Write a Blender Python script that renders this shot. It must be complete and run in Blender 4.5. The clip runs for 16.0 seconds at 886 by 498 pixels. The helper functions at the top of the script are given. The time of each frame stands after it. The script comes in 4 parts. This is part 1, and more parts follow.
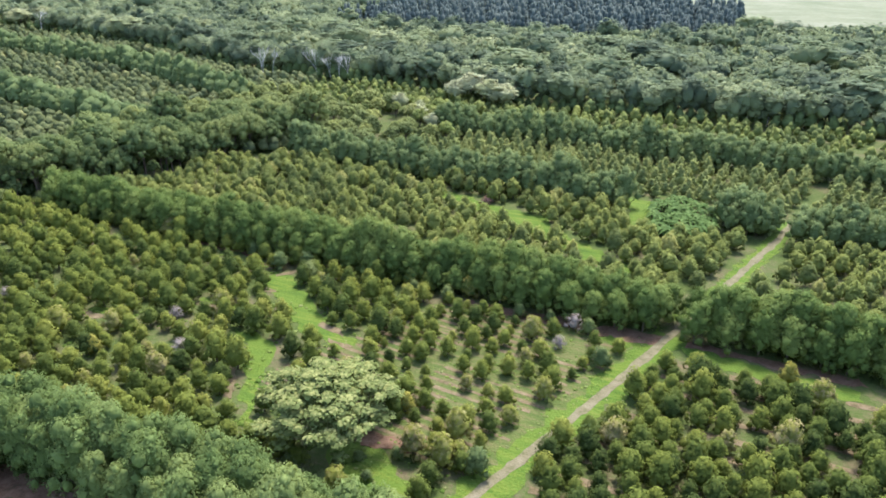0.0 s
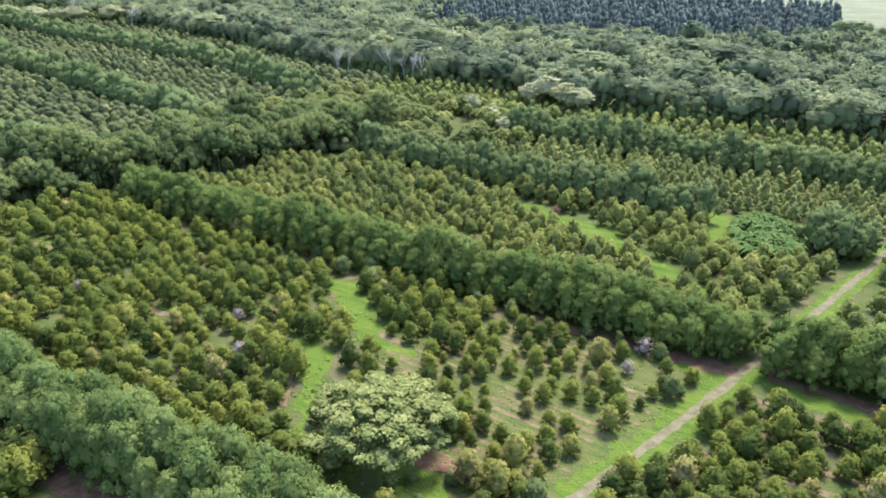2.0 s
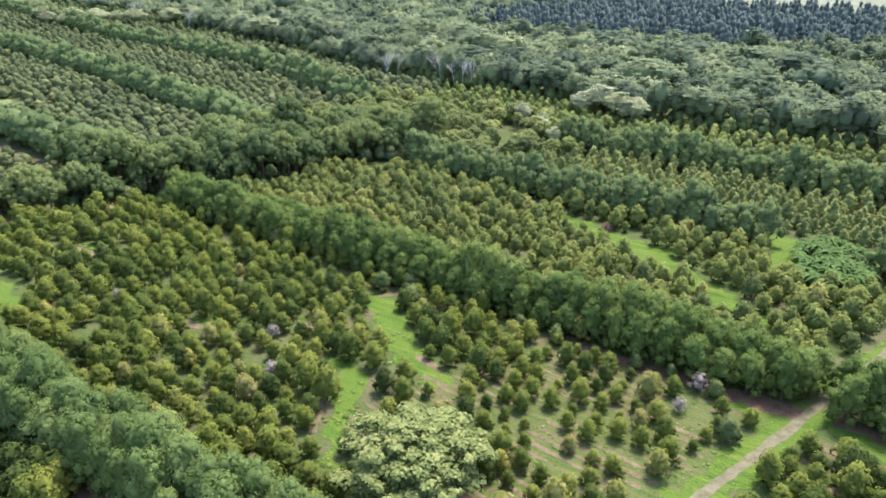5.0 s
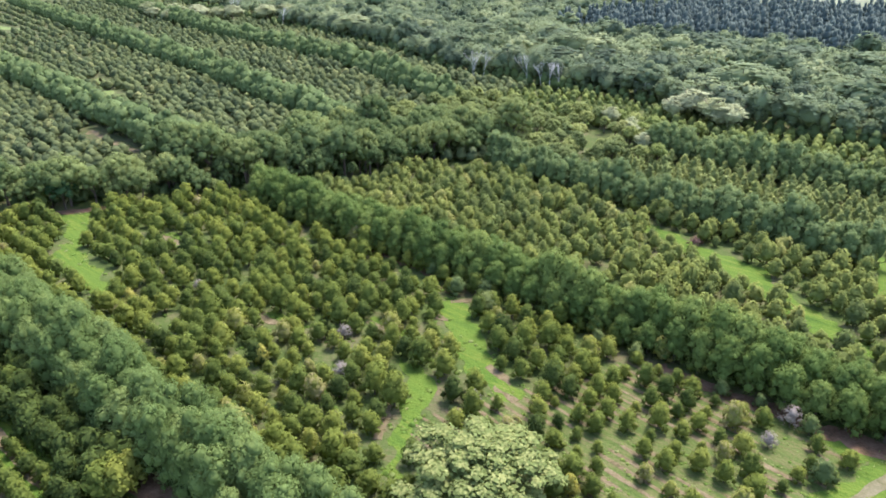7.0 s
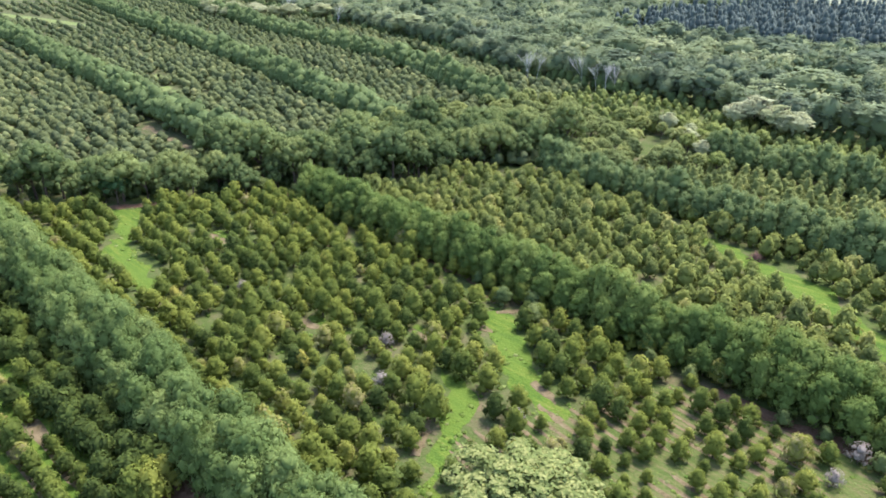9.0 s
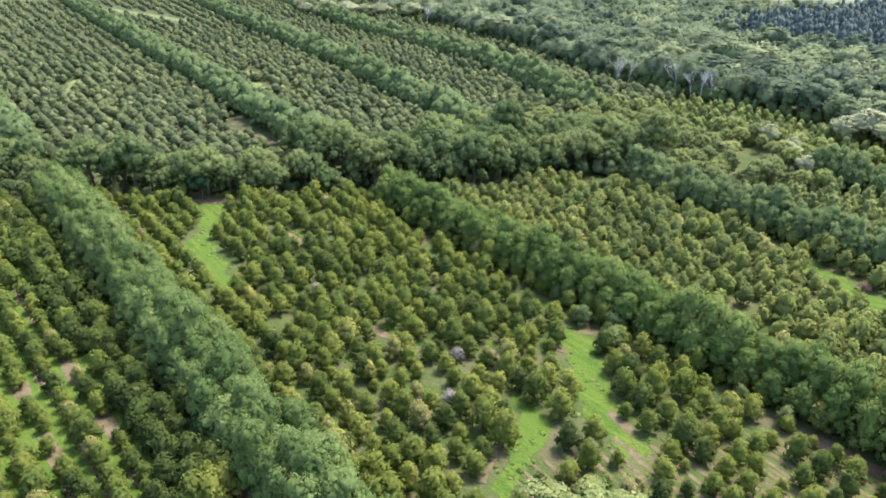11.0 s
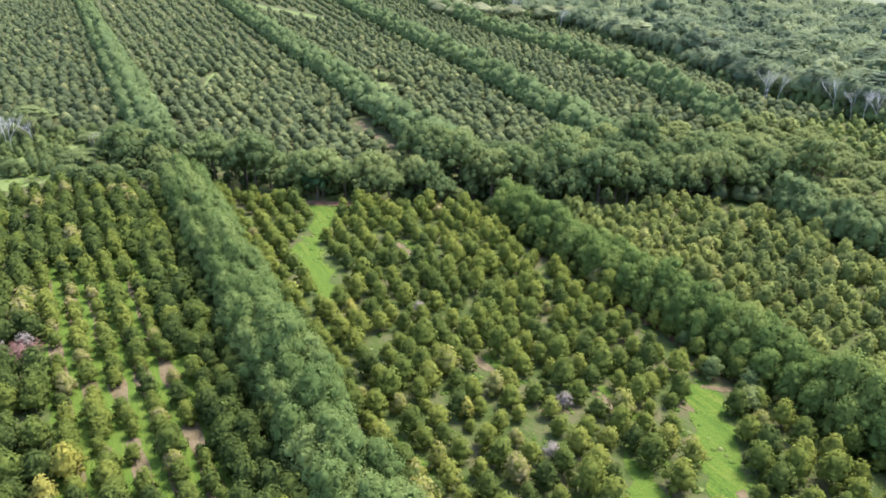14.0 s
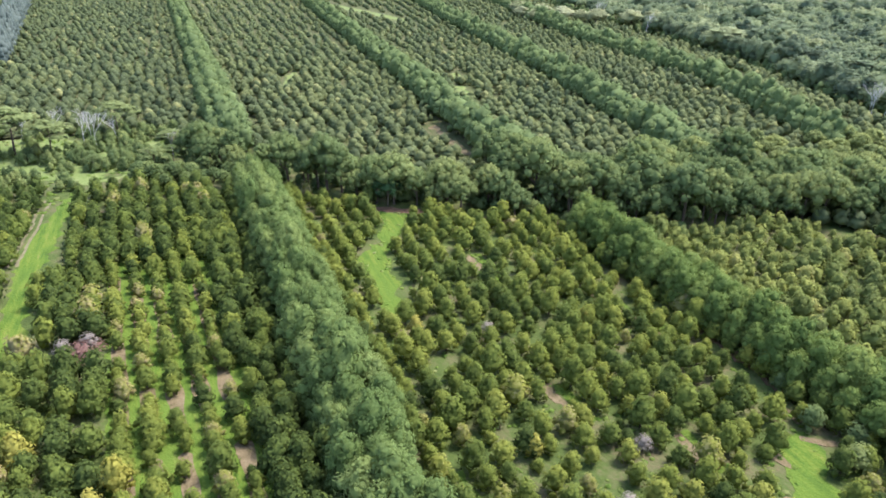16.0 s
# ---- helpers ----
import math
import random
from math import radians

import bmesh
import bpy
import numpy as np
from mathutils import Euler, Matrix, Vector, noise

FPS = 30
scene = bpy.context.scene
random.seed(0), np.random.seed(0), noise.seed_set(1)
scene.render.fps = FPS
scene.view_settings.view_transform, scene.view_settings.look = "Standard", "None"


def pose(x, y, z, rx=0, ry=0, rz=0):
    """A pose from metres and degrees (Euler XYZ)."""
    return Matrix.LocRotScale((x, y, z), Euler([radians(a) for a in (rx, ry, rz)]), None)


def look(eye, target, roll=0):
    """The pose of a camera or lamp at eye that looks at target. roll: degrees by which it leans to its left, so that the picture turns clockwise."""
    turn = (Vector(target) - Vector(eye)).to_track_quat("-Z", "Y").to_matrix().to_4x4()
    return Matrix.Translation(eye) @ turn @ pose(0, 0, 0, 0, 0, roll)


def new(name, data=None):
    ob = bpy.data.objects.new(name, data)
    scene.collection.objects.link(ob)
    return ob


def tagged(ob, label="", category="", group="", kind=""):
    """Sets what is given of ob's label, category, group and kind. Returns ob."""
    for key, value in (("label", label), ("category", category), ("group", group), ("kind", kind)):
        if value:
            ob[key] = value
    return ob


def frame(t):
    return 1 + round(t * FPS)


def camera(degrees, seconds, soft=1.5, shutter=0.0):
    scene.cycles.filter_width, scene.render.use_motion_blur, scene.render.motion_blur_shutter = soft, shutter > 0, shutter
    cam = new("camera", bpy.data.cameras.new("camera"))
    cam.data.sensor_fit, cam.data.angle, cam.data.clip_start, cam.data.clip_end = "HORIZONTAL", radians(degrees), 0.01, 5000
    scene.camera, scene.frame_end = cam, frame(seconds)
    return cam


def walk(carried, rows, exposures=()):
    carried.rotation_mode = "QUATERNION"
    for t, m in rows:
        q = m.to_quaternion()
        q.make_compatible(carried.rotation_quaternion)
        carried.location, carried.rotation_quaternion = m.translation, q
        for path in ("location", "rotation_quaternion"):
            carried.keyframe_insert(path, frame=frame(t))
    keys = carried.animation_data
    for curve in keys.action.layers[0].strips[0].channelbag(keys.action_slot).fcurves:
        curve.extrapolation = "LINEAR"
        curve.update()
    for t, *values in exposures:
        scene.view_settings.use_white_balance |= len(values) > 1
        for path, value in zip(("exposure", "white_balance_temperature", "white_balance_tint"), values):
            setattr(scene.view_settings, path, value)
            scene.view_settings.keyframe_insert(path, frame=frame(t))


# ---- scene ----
cam = camera(64.29, 16.0, soft=1.75)
# seconds, place in metres, heading, tilt and roll in degrees
PATH = [
    (0.0, 0.00, 0.00, 69.97, 0.02, -24.10, 0.17),
    (0.5, 0.12, 1.30, 70.09, 0.99, -24.15, 0.09),
    (1.0, 0.20, 2.61, 70.22, 2.67, -24.19, 0.08),
    (1.5, 0.26, 3.90, 70.32, 4.35, -24.21, 0.10),
    (2.0, 0.34, 5.21, 70.42, 6.07, -24.21, 0.10),
    (2.5, 0.44, 6.49, 70.55, 7.77, -24.21, 0.11),
    (3.0, 0.51, 7.73, 70.66, 8.13, -24.20, 0.12),
    (3.2, 0.52, 8.19, 70.70, 8.12, -24.13, -0.01),
    (4.15, 0.54, 10.36, 70.92, 8.17, -24.10, -0.04),
    (4.6, 0.51, 11.30, 70.99, 9.00, -24.07, -0.06),
    (5.3, 0.40, 12.70, 71.00, 11.35, -24.05, -0.08),
    (5.5, 0.38, 13.10, 70.99, 12.09, -24.17, -0.14),
    (6.0, 0.27, 14.07, 70.92, 13.80, -24.14, -0.14),
    (6.5, 0.10, 15.03, 70.81, 15.51, -24.11, -0.13),
    (7.0, -0.13, 15.99, 70.74, 17.24, -24.08, -0.13),
    (7.5, -0.36, 16.95, 70.70, 18.97, -24.07, -0.07),
    (8.0, -0.65, 17.98, 70.69, 20.19, -24.10, -0.01),
    (8.2, -0.80, 18.42, 70.69, 20.36, -24.12, -0.05),
    (8.55, -1.04, 19.17, 70.68, 20.46, -24.12, -0.04),
    (9.1, -1.51, 20.43, 70.65, 21.75, -24.12, 0.02),
    (10.3, -2.81, 23.50, 70.59, 25.89, -24.13, 0.12),
    (10.5, -3.03, 24.02, 70.59, 26.58, -24.13, 0.02),
    (11.0, -3.64, 25.42, 70.59, 28.35, -24.13, 0.10),
    (11.5, -4.32, 26.87, 70.58, 29.74, -24.18, 0.18),
    (12.0, -5.12, 28.50, 70.58, 31.77, -24.14, 0.22),
    (12.5, -5.98, 30.15, 70.51, 33.47, -24.15, 0.25),
    (13.0, -6.95, 31.90, 70.43, 35.18, -24.12, 0.29),
    (13.5, -8.05, 33.67, 70.32, 36.86, -24.11, 0.39),
    (14.0, -9.35, 35.46, 70.19, 38.57, -24.07, 0.45),
    (14.5, -10.72, 37.12, 70.04, 40.25, -24.04, 0.57),
    (15.0, -12.09, 38.62, 69.89, 41.91, -24.00, 0.60),
    (15.5, -13.56, 40.02, 69.70, 43.49, -23.99, 0.64),
    (16.0, -15.12, 41.36, 69.48, 44.73, -23.93, 0.61),
]
walk(cam, [(t, pose(x, y, z, 90 + tilt, 0, yaw) @ pose(0, 0, 0, 0, 0, roll)) for t, x, y, z, yaw, tilt, roll in PATH], exposures=[(0, 1.47, 6430, 15)])

# ---------------------------------------------------------------- light
world = bpy.data.worlds.new("sky")
scene.world = world
world.use_nodes = True
wn = world.node_tree.nodes
sky = wn.new("ShaderNodeTexSky")
sky.sky_type = "NISHITA"
sky.sun_disc = False
SUN_HEIGHT, SUN_TURN = 62.0, 22.0      # degrees above the horizon, and clockwise from +y
sky.sun_elevation, sky.sun_rotation = radians(SUN_HEIGHT), radians(SUN_TURN)
sky.air_density, sky.dust_density, sky.ozone_density = 1.0, 1.8, 1.0
wn["Background"].inputs["Strength"].default_value = 0.163
world.node_tree.links.new(sky.outputs["Color"], wn["Background"].inputs["Color"])
sun_data = bpy.data.lights.new("sun", "SUN")
sun_data.energy, sun_data.angle, sun_data.color = 2.25, radians(11), (1.0, 0.965, 0.92)
sun = new("sun", sun_data)
sun.matrix_world = look((0, 0, 300), (-math.sin(radians(SUN_TURN)) * math.cos(radians(SUN_HEIGHT)),
                                      -math.cos(radians(SUN_TURN)) * math.cos(radians(SUN_HEIGHT)),
                                      300 - math.sin(radians(SUN_HEIGHT))))

# ---------------------------------------------------------------- plan
# The plantation's own axes: s runs along the windbreaks, c across them.
TURN = radians(114)
US, UC = (math.sin(TURN), math.cos(TURN)), (-math.cos(TURN), math.sin(TURN))


def world_xy(s, c):
    return s * US[0] + c * UC[0], s * US[1] + c * UC[1]


def along(points, v):
    """The value at v on a line through (v, value) points, going on straight past both ends."""
    a = np.array(points, float)
    if v <= a[0, 0]:
        (v0, w0), (v1, w1) = a[0], a[1]
        return w0 + (v - v0) * (w1 - w0) / (v1 - v0)
    if v >= a[-1, 0]:
        (v0, w0), (v1, w1) = a[-2], a[-1]
        return w0 + (v - v0) * (w1 - w0) / (v1 - v0)
    return float(np.interp(v, a[:, 0], a[:, 1]))


def inside(poly, s, c):
    hit, n = False, len(poly)
    for i in range(n):
        (s0, c0), (s1, c1) = poly[i], poly[i - 1]
        if (c0 > c) != (c1 > c) and s < (s1 - s0) * (c - c0) / (c1 - c0) + s0:
            hit = not hit
    return hit


def wob(s, c, size, seed=0.0):
    return noise.noise(Vector((s / size + seed * 7.3, c / size - seed * 3.1, seed)))


ROAD = [(40, -36.5), (72, -25.2), (87, -19.8), (102, -14.5), (124, -7.5), (147, -0.3), (163, 4.6), (181, 10.2), (193, 13.0), (240, 27)]
BELT = [(20, -278), (39, -257), (64, -229), (78, -212), (92, -204), (112, -188), (134, -181), (154, -167), (184, -160), (204, -147), (240, -118)]
W_FAR = {"zero": [(-1000, -105), (-500, -58)], "one": [(-1000, 50), (-229, 49.5)], "two": [(-1000, 200), (-683, 172), (-352, 144.5), (-290, 138.5), (-229, 133)],
         "three": [(-1000, 340), (-655, 275), (-351, 222), (-210, 192)], "four": [(-1000, 440), (-506, 320), (-336, 299), (-213, 254)],
         "conifers": [(-340, 500), (-212, 492), (-129, 493), (-92, 500), (-58, 523), (-25, 570)], "wood": [(-1000, 480), (-697, 430), (-517, 392), (-382, 361), (-265, 316), (-150, 312), (-100, 292), (0, 300), (200, 310)]}
GLADES = {
    "b": [(-206, 81), (-202, 87), (-193.5, 84), (-181.5, 76), (-163, 72), (-151, 70), (-147, 66), (-160, 66.5), (-177.5, 67), (-184.5, 73), (-196, 79.5)],
    "a": [(-94, 112.5), (-92, 115.8), (-88, 115), (-80.6, 109.6), (-75, 105), (-69.3, 100), (-62, 98), (-60, 96.2), (-63, 93.5), (-69.6, 95.6), (-75, 97.8), (-80, 101.3), (-85.4, 105.5)],
    "c": [(-84.7, 91.2), (-77.5, 91.8), (-73.7, 89), (-71.4, 84.8), (-70, 79.8), (-67.3, 75.2), (-64.4, 71), (-62.6, 68.4), (-64.4, 68.4), (-68.5, 73), (-71.8, 76.6), (-73.4, 80.8), (-77.2, 85.8), (-82, 90)],
    "e": [(-116, 188.5), (-98, 186), (-77, 181.5), (-64, 176.5), (-47, 173), (-43, 166), (-31, 159.5), (-18, 149), (-23, 146), (-42, 158.5), (-62, 169), (-79, 177), (-99, 183.5)],
    "f": [(-29, 198), (-20.5, 198), (-18.5, 181), (-22, 170), (-25, 176)],
    "pale": [(-50, 71.5), (-42, 73), (-38.5, 70), (-33.4, 66.6), (-36, 63), (-40, 62.6), (-46, 64), (-48, 67)],
    "track": [(-253, 1.0), (-248, 6.0), (-238, 3.0), (-224, 1.6), (-208, 0.6), (-192, -1.2), (-178, -0.6), (-164, -0.6), (-148, -1.8), (-148, -6.6), (-166, -5.6), (-180, -5.6), (-196, -6.4), (-210, -6.4), (-226, -3.4)],
    "d": [(-473, 209), (-462, 207), (-450, 200), (-457, 198.5), (-470, 204)],
    "k": [(-402, 182.5), (-388, 180), (-373, 174), (-379, 171), (-396, 176.5)],
    "l": [(-364, 171.5), (-350, 168.5), (-334, 165.5), (-336, 160.5), (-352, 163), (-363, 167.5)],
    "m": [(-431, 99), (-420, 96.5), (-379, 84.5), (-382, 82.5), (-424, 93.5)],
    # g and i: pale sheets standing in for sunlit patches of orchard
    "g": [(-288, 283), (-276, 291), (-258, 293), (-240, 292), (-238, 285), (-258, 283), (-274, 281)],
    "i": [(-372, 318), (-372, 338), (-350, 335), (-325, 322), (-320, 309), (-345, 308)],
    "j": [(-294, 125.5), (-268, 124), (-243, 123.5), (-243, 128), (-268, 128.5), (-294, 130)],
    "h": [(-830, 214), (-740, 231), (-655, 243), (-650, 233), (-740, 218), (-820, 200)],
    "scrub": [(-300, 28), (-287, 24), (-262, 8), (-262, 0), (-285, -24), (-300, -50), (-330, -40), (-312, 5)],
}


CLEAR = [(-13, 184, 11.5), (-153.5, 7.0, 4.6), (-151.5, 13.0, 4.6), (-50.5, 71, 6.5)]    # banana grove, russet bush, pale tree: s, c, radius
CLEAR += [(-114.9, 17.8, 2.2), (-124.5, 4.8, 2.2), (-111, 15, 2.0)]    # yellow trees
CLEAR += [(-149, 17, 2.3), (-136.6, 21.6, 2.4), (-137.6, 34.0, 2.6), (-116.9, 35.1, 2.8), (-129, 12.9, 2.2), (-110.6, 27.2, 2.2), (-163, 7.7, 2.0)]    # missing trees
CLEAR += [(-166, 92.4, 2.4), (-160.5, 92.4, 2.4), (-112, 84.8, 2.5), (-95, 96.6, 2.4), (-98, 61, 2.2)]    # gaps in the rows
CLEAR += [(-146 + 5.6 * k, 111.6 + 0.95 * k, 1.7) for k in range(5)]    # a lane along the windbreak

GREY = [(-154.5, 7.6, 1.1), (-156, 11.8, 1.05), (-88, 80.5, 0.95), (-97.5, 89.6, 0.9), (-66, 90, 0.7), (-25.8, 110.5, 0.8), (-25, 118.0, 1.05), (-136, 81.9, 0.85)]    # dry bushes: s, c, size
CLEAR += [(a, b, 1.3 + 0.7 * q) for a, b, q in GREY]
CLEAR += [(-45, 73.6, 2.3), (-41, 74.2, 2.3)]    # bare soil before the pale tree

MARGIN = {"track": 1.3, "pale": 1.4, "a": 1.0, "b": 1.3, "c": 0.95, "d": 2.6, "k": 3.2, "l": 3.2, "m": 1.6, "g": 3.0, "h": 4.0, "i": 3.0, "j": 2.5}    # open ground kept free of crowns


def free(s, c, margin=0.5):
    """Whether a tree may stand there: off the road and the glades."""
    off = s - along(ROAD, c)
    if c > 30 and -(3.4 if c < 135 else 2.4) - margin < off < 1.9 + margin:
        return False
    if any((s - a) ** 2 + (c - b) ** 2 < q * q for a, b, q in CLEAR):
        return False
    for key, poly in GLADES.items():
        m = MARGIN.get(key, margin)
        if any(inside(poly, s + m * i, c + m * j) for i, j in ((0, 0), (1, 0), (-1, 0), (0, 1), (0, -1))):
            return False
    return True


# ---------------------------------------------------------------- materials
def nodes_of(name):
    m = bpy.data.materials.new(name)
    m.use_nodes = True
    return m, m.node_tree.nodes, m.node_tree.links, m.node_tree.nodes["Principled BSDF"]


def ramp_of(n, stops):
    r = n.new("ShaderNodeValToRGB")
    while len(r.color_ramp.elements) < len(stops):
        r.color_ramp.elements.new(0.5)
    for e, (at, col) in zip(r.color_ramp.elements, stops):
        e.position, e.color = at, (*col, 1)
    return r


def foliage(name, stops, joined=False, glow=0.24, rough=0.75, spread=0.26, rounded=True, mixed=0.14):
    """Leaves: the hue goes by tree (the object's own random value, or the tint that each joined tree carries), the shade by spray.
    rounded: the sprays stand for many leaves, so they take the crown's own outward direction as their normal."""
    m, n, l, b = nodes_of(name)
    if joined:
        src = n.new("ShaderNodeAttribute")
        src.attribute_name = "tint"
        by_tree = src.outputs["Fac"]
    else:
        src = n.new("ShaderNodeObjectInfo")
        by_tree = src.outputs["Random"]
    geo = n.new("ShaderNodeNewGeometry")
    mix = n.new("ShaderNodeMath")
    mix.operation = "MULTIPLY_ADD"
    mix.inputs[1].default_value = mixed
    l.new(geo.outputs["Random Per Island"], mix.inputs[0])
    sub = n.new("ShaderNodeMath")
    sub.operation = "MULTIPLY_ADD"
    sub.inputs[1].default_value, sub.inputs[2].default_value = 0.88, -0.05
    l.new(by_tree, sub.inputs[0])
    l.new(sub.outputs[0], mix.inputs[2])
    r = ramp_of(n, stops)
    l.new(mix.outputs[0], r.inputs[0])
    hsv = n.new("ShaderNodeHueSaturation")
    val = n.new("ShaderNodeMapRange")
    val.inputs[3].default_value, val.inputs[4].default_value = 1 - spread / 2, 1 + spread / 2
    l.new(geo.outputs["Random Per Island"], val.inputs[0])
    l.new(val.outputs[0], hsv.inputs["Value"])
    l.new(r.outputs[0], hsv.inputs["Color"])
    l.new(hsv.outputs[0], b.inputs["Base Color"])
    b.inputs["Roughness"].default_value = rough
    b.inputs["Specular IOR Level"].default_value = 0.08
    tr = n.new("ShaderNodeBsdfTranslucent")
    l.new(hsv.outputs[0], tr.inputs["Color"])
    if rounded:
        way = n.new("ShaderNodeAttribute")
        way.attribute_name = "leaf_out"
        turn = n.new("ShaderNodeVectorTransform")
        turn.vector_type, turn.convert_from, turn.convert_to = "NORMAL", "OBJECT", "WORLD"
        even = n.new("ShaderNodeVectorMath")
        even.operation = "NORMALIZE"
        l.new(way.outputs["Vector"], turn.inputs[0])
        l.new(turn.outputs[0], even.inputs[0])
        l.new(even.outputs[0], b.inputs["Normal"])
        m.cycles.use_bump_map_correction = False
    ms = n.new("ShaderNodeMixShader")
    ms.inputs[0].default_value = glow
    l.new(b.outputs[0], ms.inputs[1])
    l.new(tr.outputs[0], ms.inputs[2])
    l.new(ms.outputs[0], n["Material Output"].inputs["Surface"])
    return m


def bark(name, dark, light):
    m, n, l, b = nodes_of(name)
    co = n.new("ShaderNodeTexCoord")
    t = n.new("ShaderNodeTexNoise")
    t.inputs["Scale"].default_value, t.inputs["Detail"].default_value = 3.0, 6
    l.new(co.outputs["Object"], t.inputs["Vector"])
    r = ramp_of(n, [(0.3, dark), (0.7, light)])
    l.new(t.outputs["Fac"], r.inputs[0])
    l.new(r.outputs[0], b.inputs["Base Color"])
    b.inputs["Roughness"].default_value = 0.9
    bump = n.new("ShaderNodeBump")
    bump.inputs["Strength"].default_value = 0.6
    l.new(t.outputs["Fac"], bump.inputs["Height"])
    l.new(bump.outputs[0], b.inputs["Normal"])
    return m


def earth(name, stops, scale, fine, bump=0.5, second=None, streaks=False):
    """Ground cover in two scales of noise; second: the colour of large drifts over it."""
    m, n, l, b = nodes_of(name)
    co = n.new("ShaderNodeTexCoord")
    t = n.new("ShaderNodeTexNoise")
    t.inputs["Scale"].default_value, t.inputs["Detail"].default_value, t.inputs["Roughness"].default_value = scale, 8, 0.65
    f = n.new("ShaderNodeTexNoise")
    f.inputs["Scale"].default_value, f.inputs["Detail"].default_value = fine, 5
    l.new(co.outputs["Object"], f.inputs["Vector"])
    if streaks:      # drawn out along the rows, as the mower and the wheels go
        turned = n.new("ShaderNodeMapping")
        turned.inputs["Rotation"].default_value = (0, 0, radians(24))
        drawn = n.new("ShaderNodeMapping")
        drawn.inputs["Scale"].default_value = (0.35, 2.6, 1)
        l.new(co.outputs["Object"], turned.inputs["Vector"])
        l.new(turned.outputs[0], drawn.inputs["Vector"])
        l.new(drawn.outputs[0], t.inputs["Vector"])
    else:
        l.new(co.outputs["Object"], t.inputs["Vector"])
    add = n.new("ShaderNodeMath")
    add.operation = "MULTIPLY_ADD"
    add.inputs[1].default_value = 0.45
    half = n.new("ShaderNodeMath")
    half.operation = "MULTIPLY_ADD"
    half.inputs[1].default_value, half.inputs[2].default_value = 1.15, -0.30
    l.new(t.outputs["Fac"], half.inputs[0])
    l.new(f.outputs["Fac"], add.inputs[0])
    l.new(half.outputs[0], add.inputs[2])
    r = ramp_of(n, stops)
    l.new(add.outputs[0], r.inputs[0])
    out = r.outputs[0]
    if second:
        big = n.new("ShaderNodeTexNoise")
        big.inputs["Scale"].default_value, big.inputs["Detail"].default_value = scale * 0.2, 4
        l.new(co.outputs["Object"], big.inputs["Vector"])
        br = ramp_of(n, [(0.45, (0, 0, 0)), (0.62, (1, 1, 1))])
        l.new(big.outputs["Fac"], br.inputs[0])
        mx = n.new("ShaderNodeMix")
        mx.data_type = "RGBA"
        mx.inputs["B"].default_value = (*second, 1)
        l.new(br.outputs[0], mx.inputs["Factor"])
        l.new(out, mx.inputs["A"])
        out = mx.outputs["Result"]
    l.new(out, b.inputs["Base Color"])
    b.inputs["Roughness"].default_value = 0.95
    b.inputs["Specular IOR Level"].default_value = 0.15
    bp = n.new("ShaderNodeBump")
    bp.inputs["Strength"].default_value, bp.inputs["Distance"].default_value = bump, 0.3
    l.new(f.outputs["Fac"], bp.inputs["Height"])
    l.new(bp.outputs[0], b.inputs["Normal"])
    return m


ORCHARD = [(0.0, (0.054, 0.082, 0.023)), (0.12, (0.093, 0.129, 0.031)), (0.3, (0.128, 0.167, 0.036)), (0.6, (0.178, 0.213, 0.042)), (0.85, (0.240, 0.260, 0.056)), (0.95, (0.285, 0.245, 0.125)), (1.0, (0.320, 0.294, 0.064))]
# far orchard leaves: distance haze painted in, greyer and bluer than ORCHARD
ORCHARD_HAZED = [(0.0, (0.090, 0.118, 0.056)), (0.4, (0.134, 0.164, 0.067)), (0.8, (0.180, 0.204, 0.081)), (1.0, (0.28, 0.285, 0.12))]
ORCHARD_LIGHT = [(0.0, (0.122, 0.156, 0.052)), (0.4, (0.182, 0.220, 0.060)), (0.8, (0.245, 0.272, 0.074)), (1.0, (0.321, 0.312, 0.110))]
# far windbreaks: haze in the leaf colour lifts and blues it
HEDGE_HAZED = [(0.0, (0.113, 0.162, 0.063)), (0.5, (0.148, 0.203, 0.076)), (1.0, (0.195, 0.249, 0.094))]
HEDGE = [(0.0, (0.110, 0.168, 0.052)), (0.5, (0.146, 0.209, 0.065)), (1.0, (0.204, 0.264, 0.086))]
HEDGE_DEEP = [(0.0, (0.096, 0.151, 0.041)), (0.5, (0.127, 0.188, 0.049)), (1.0, (0.179, 0.237, 0.065))]
# the wood's grey-blue cast is distance haze painted into its leaves
WOOD_HAZED = [(0.0, (0.108, 0.147, 0.090)), (0.3, (0.160, 0.210, 0.114)), (0.7, (0.230, 0.283, 0.140)), (1.0, (0.34, 0.38, 0.20))]
GULCH = [(0.0, (0.100, 0.146, 0.056)), (0.5, (0.148, 0.198, 0.070)), (1.0, (0.222, 0.260, 0.090))]
# conifers lightened and blued to carry the haze over the far block
CONIFER_HAZED = [(0.0, (0.083, 0.114, 0.102)), (1.0, (0.138, 0.172, 0.146))]
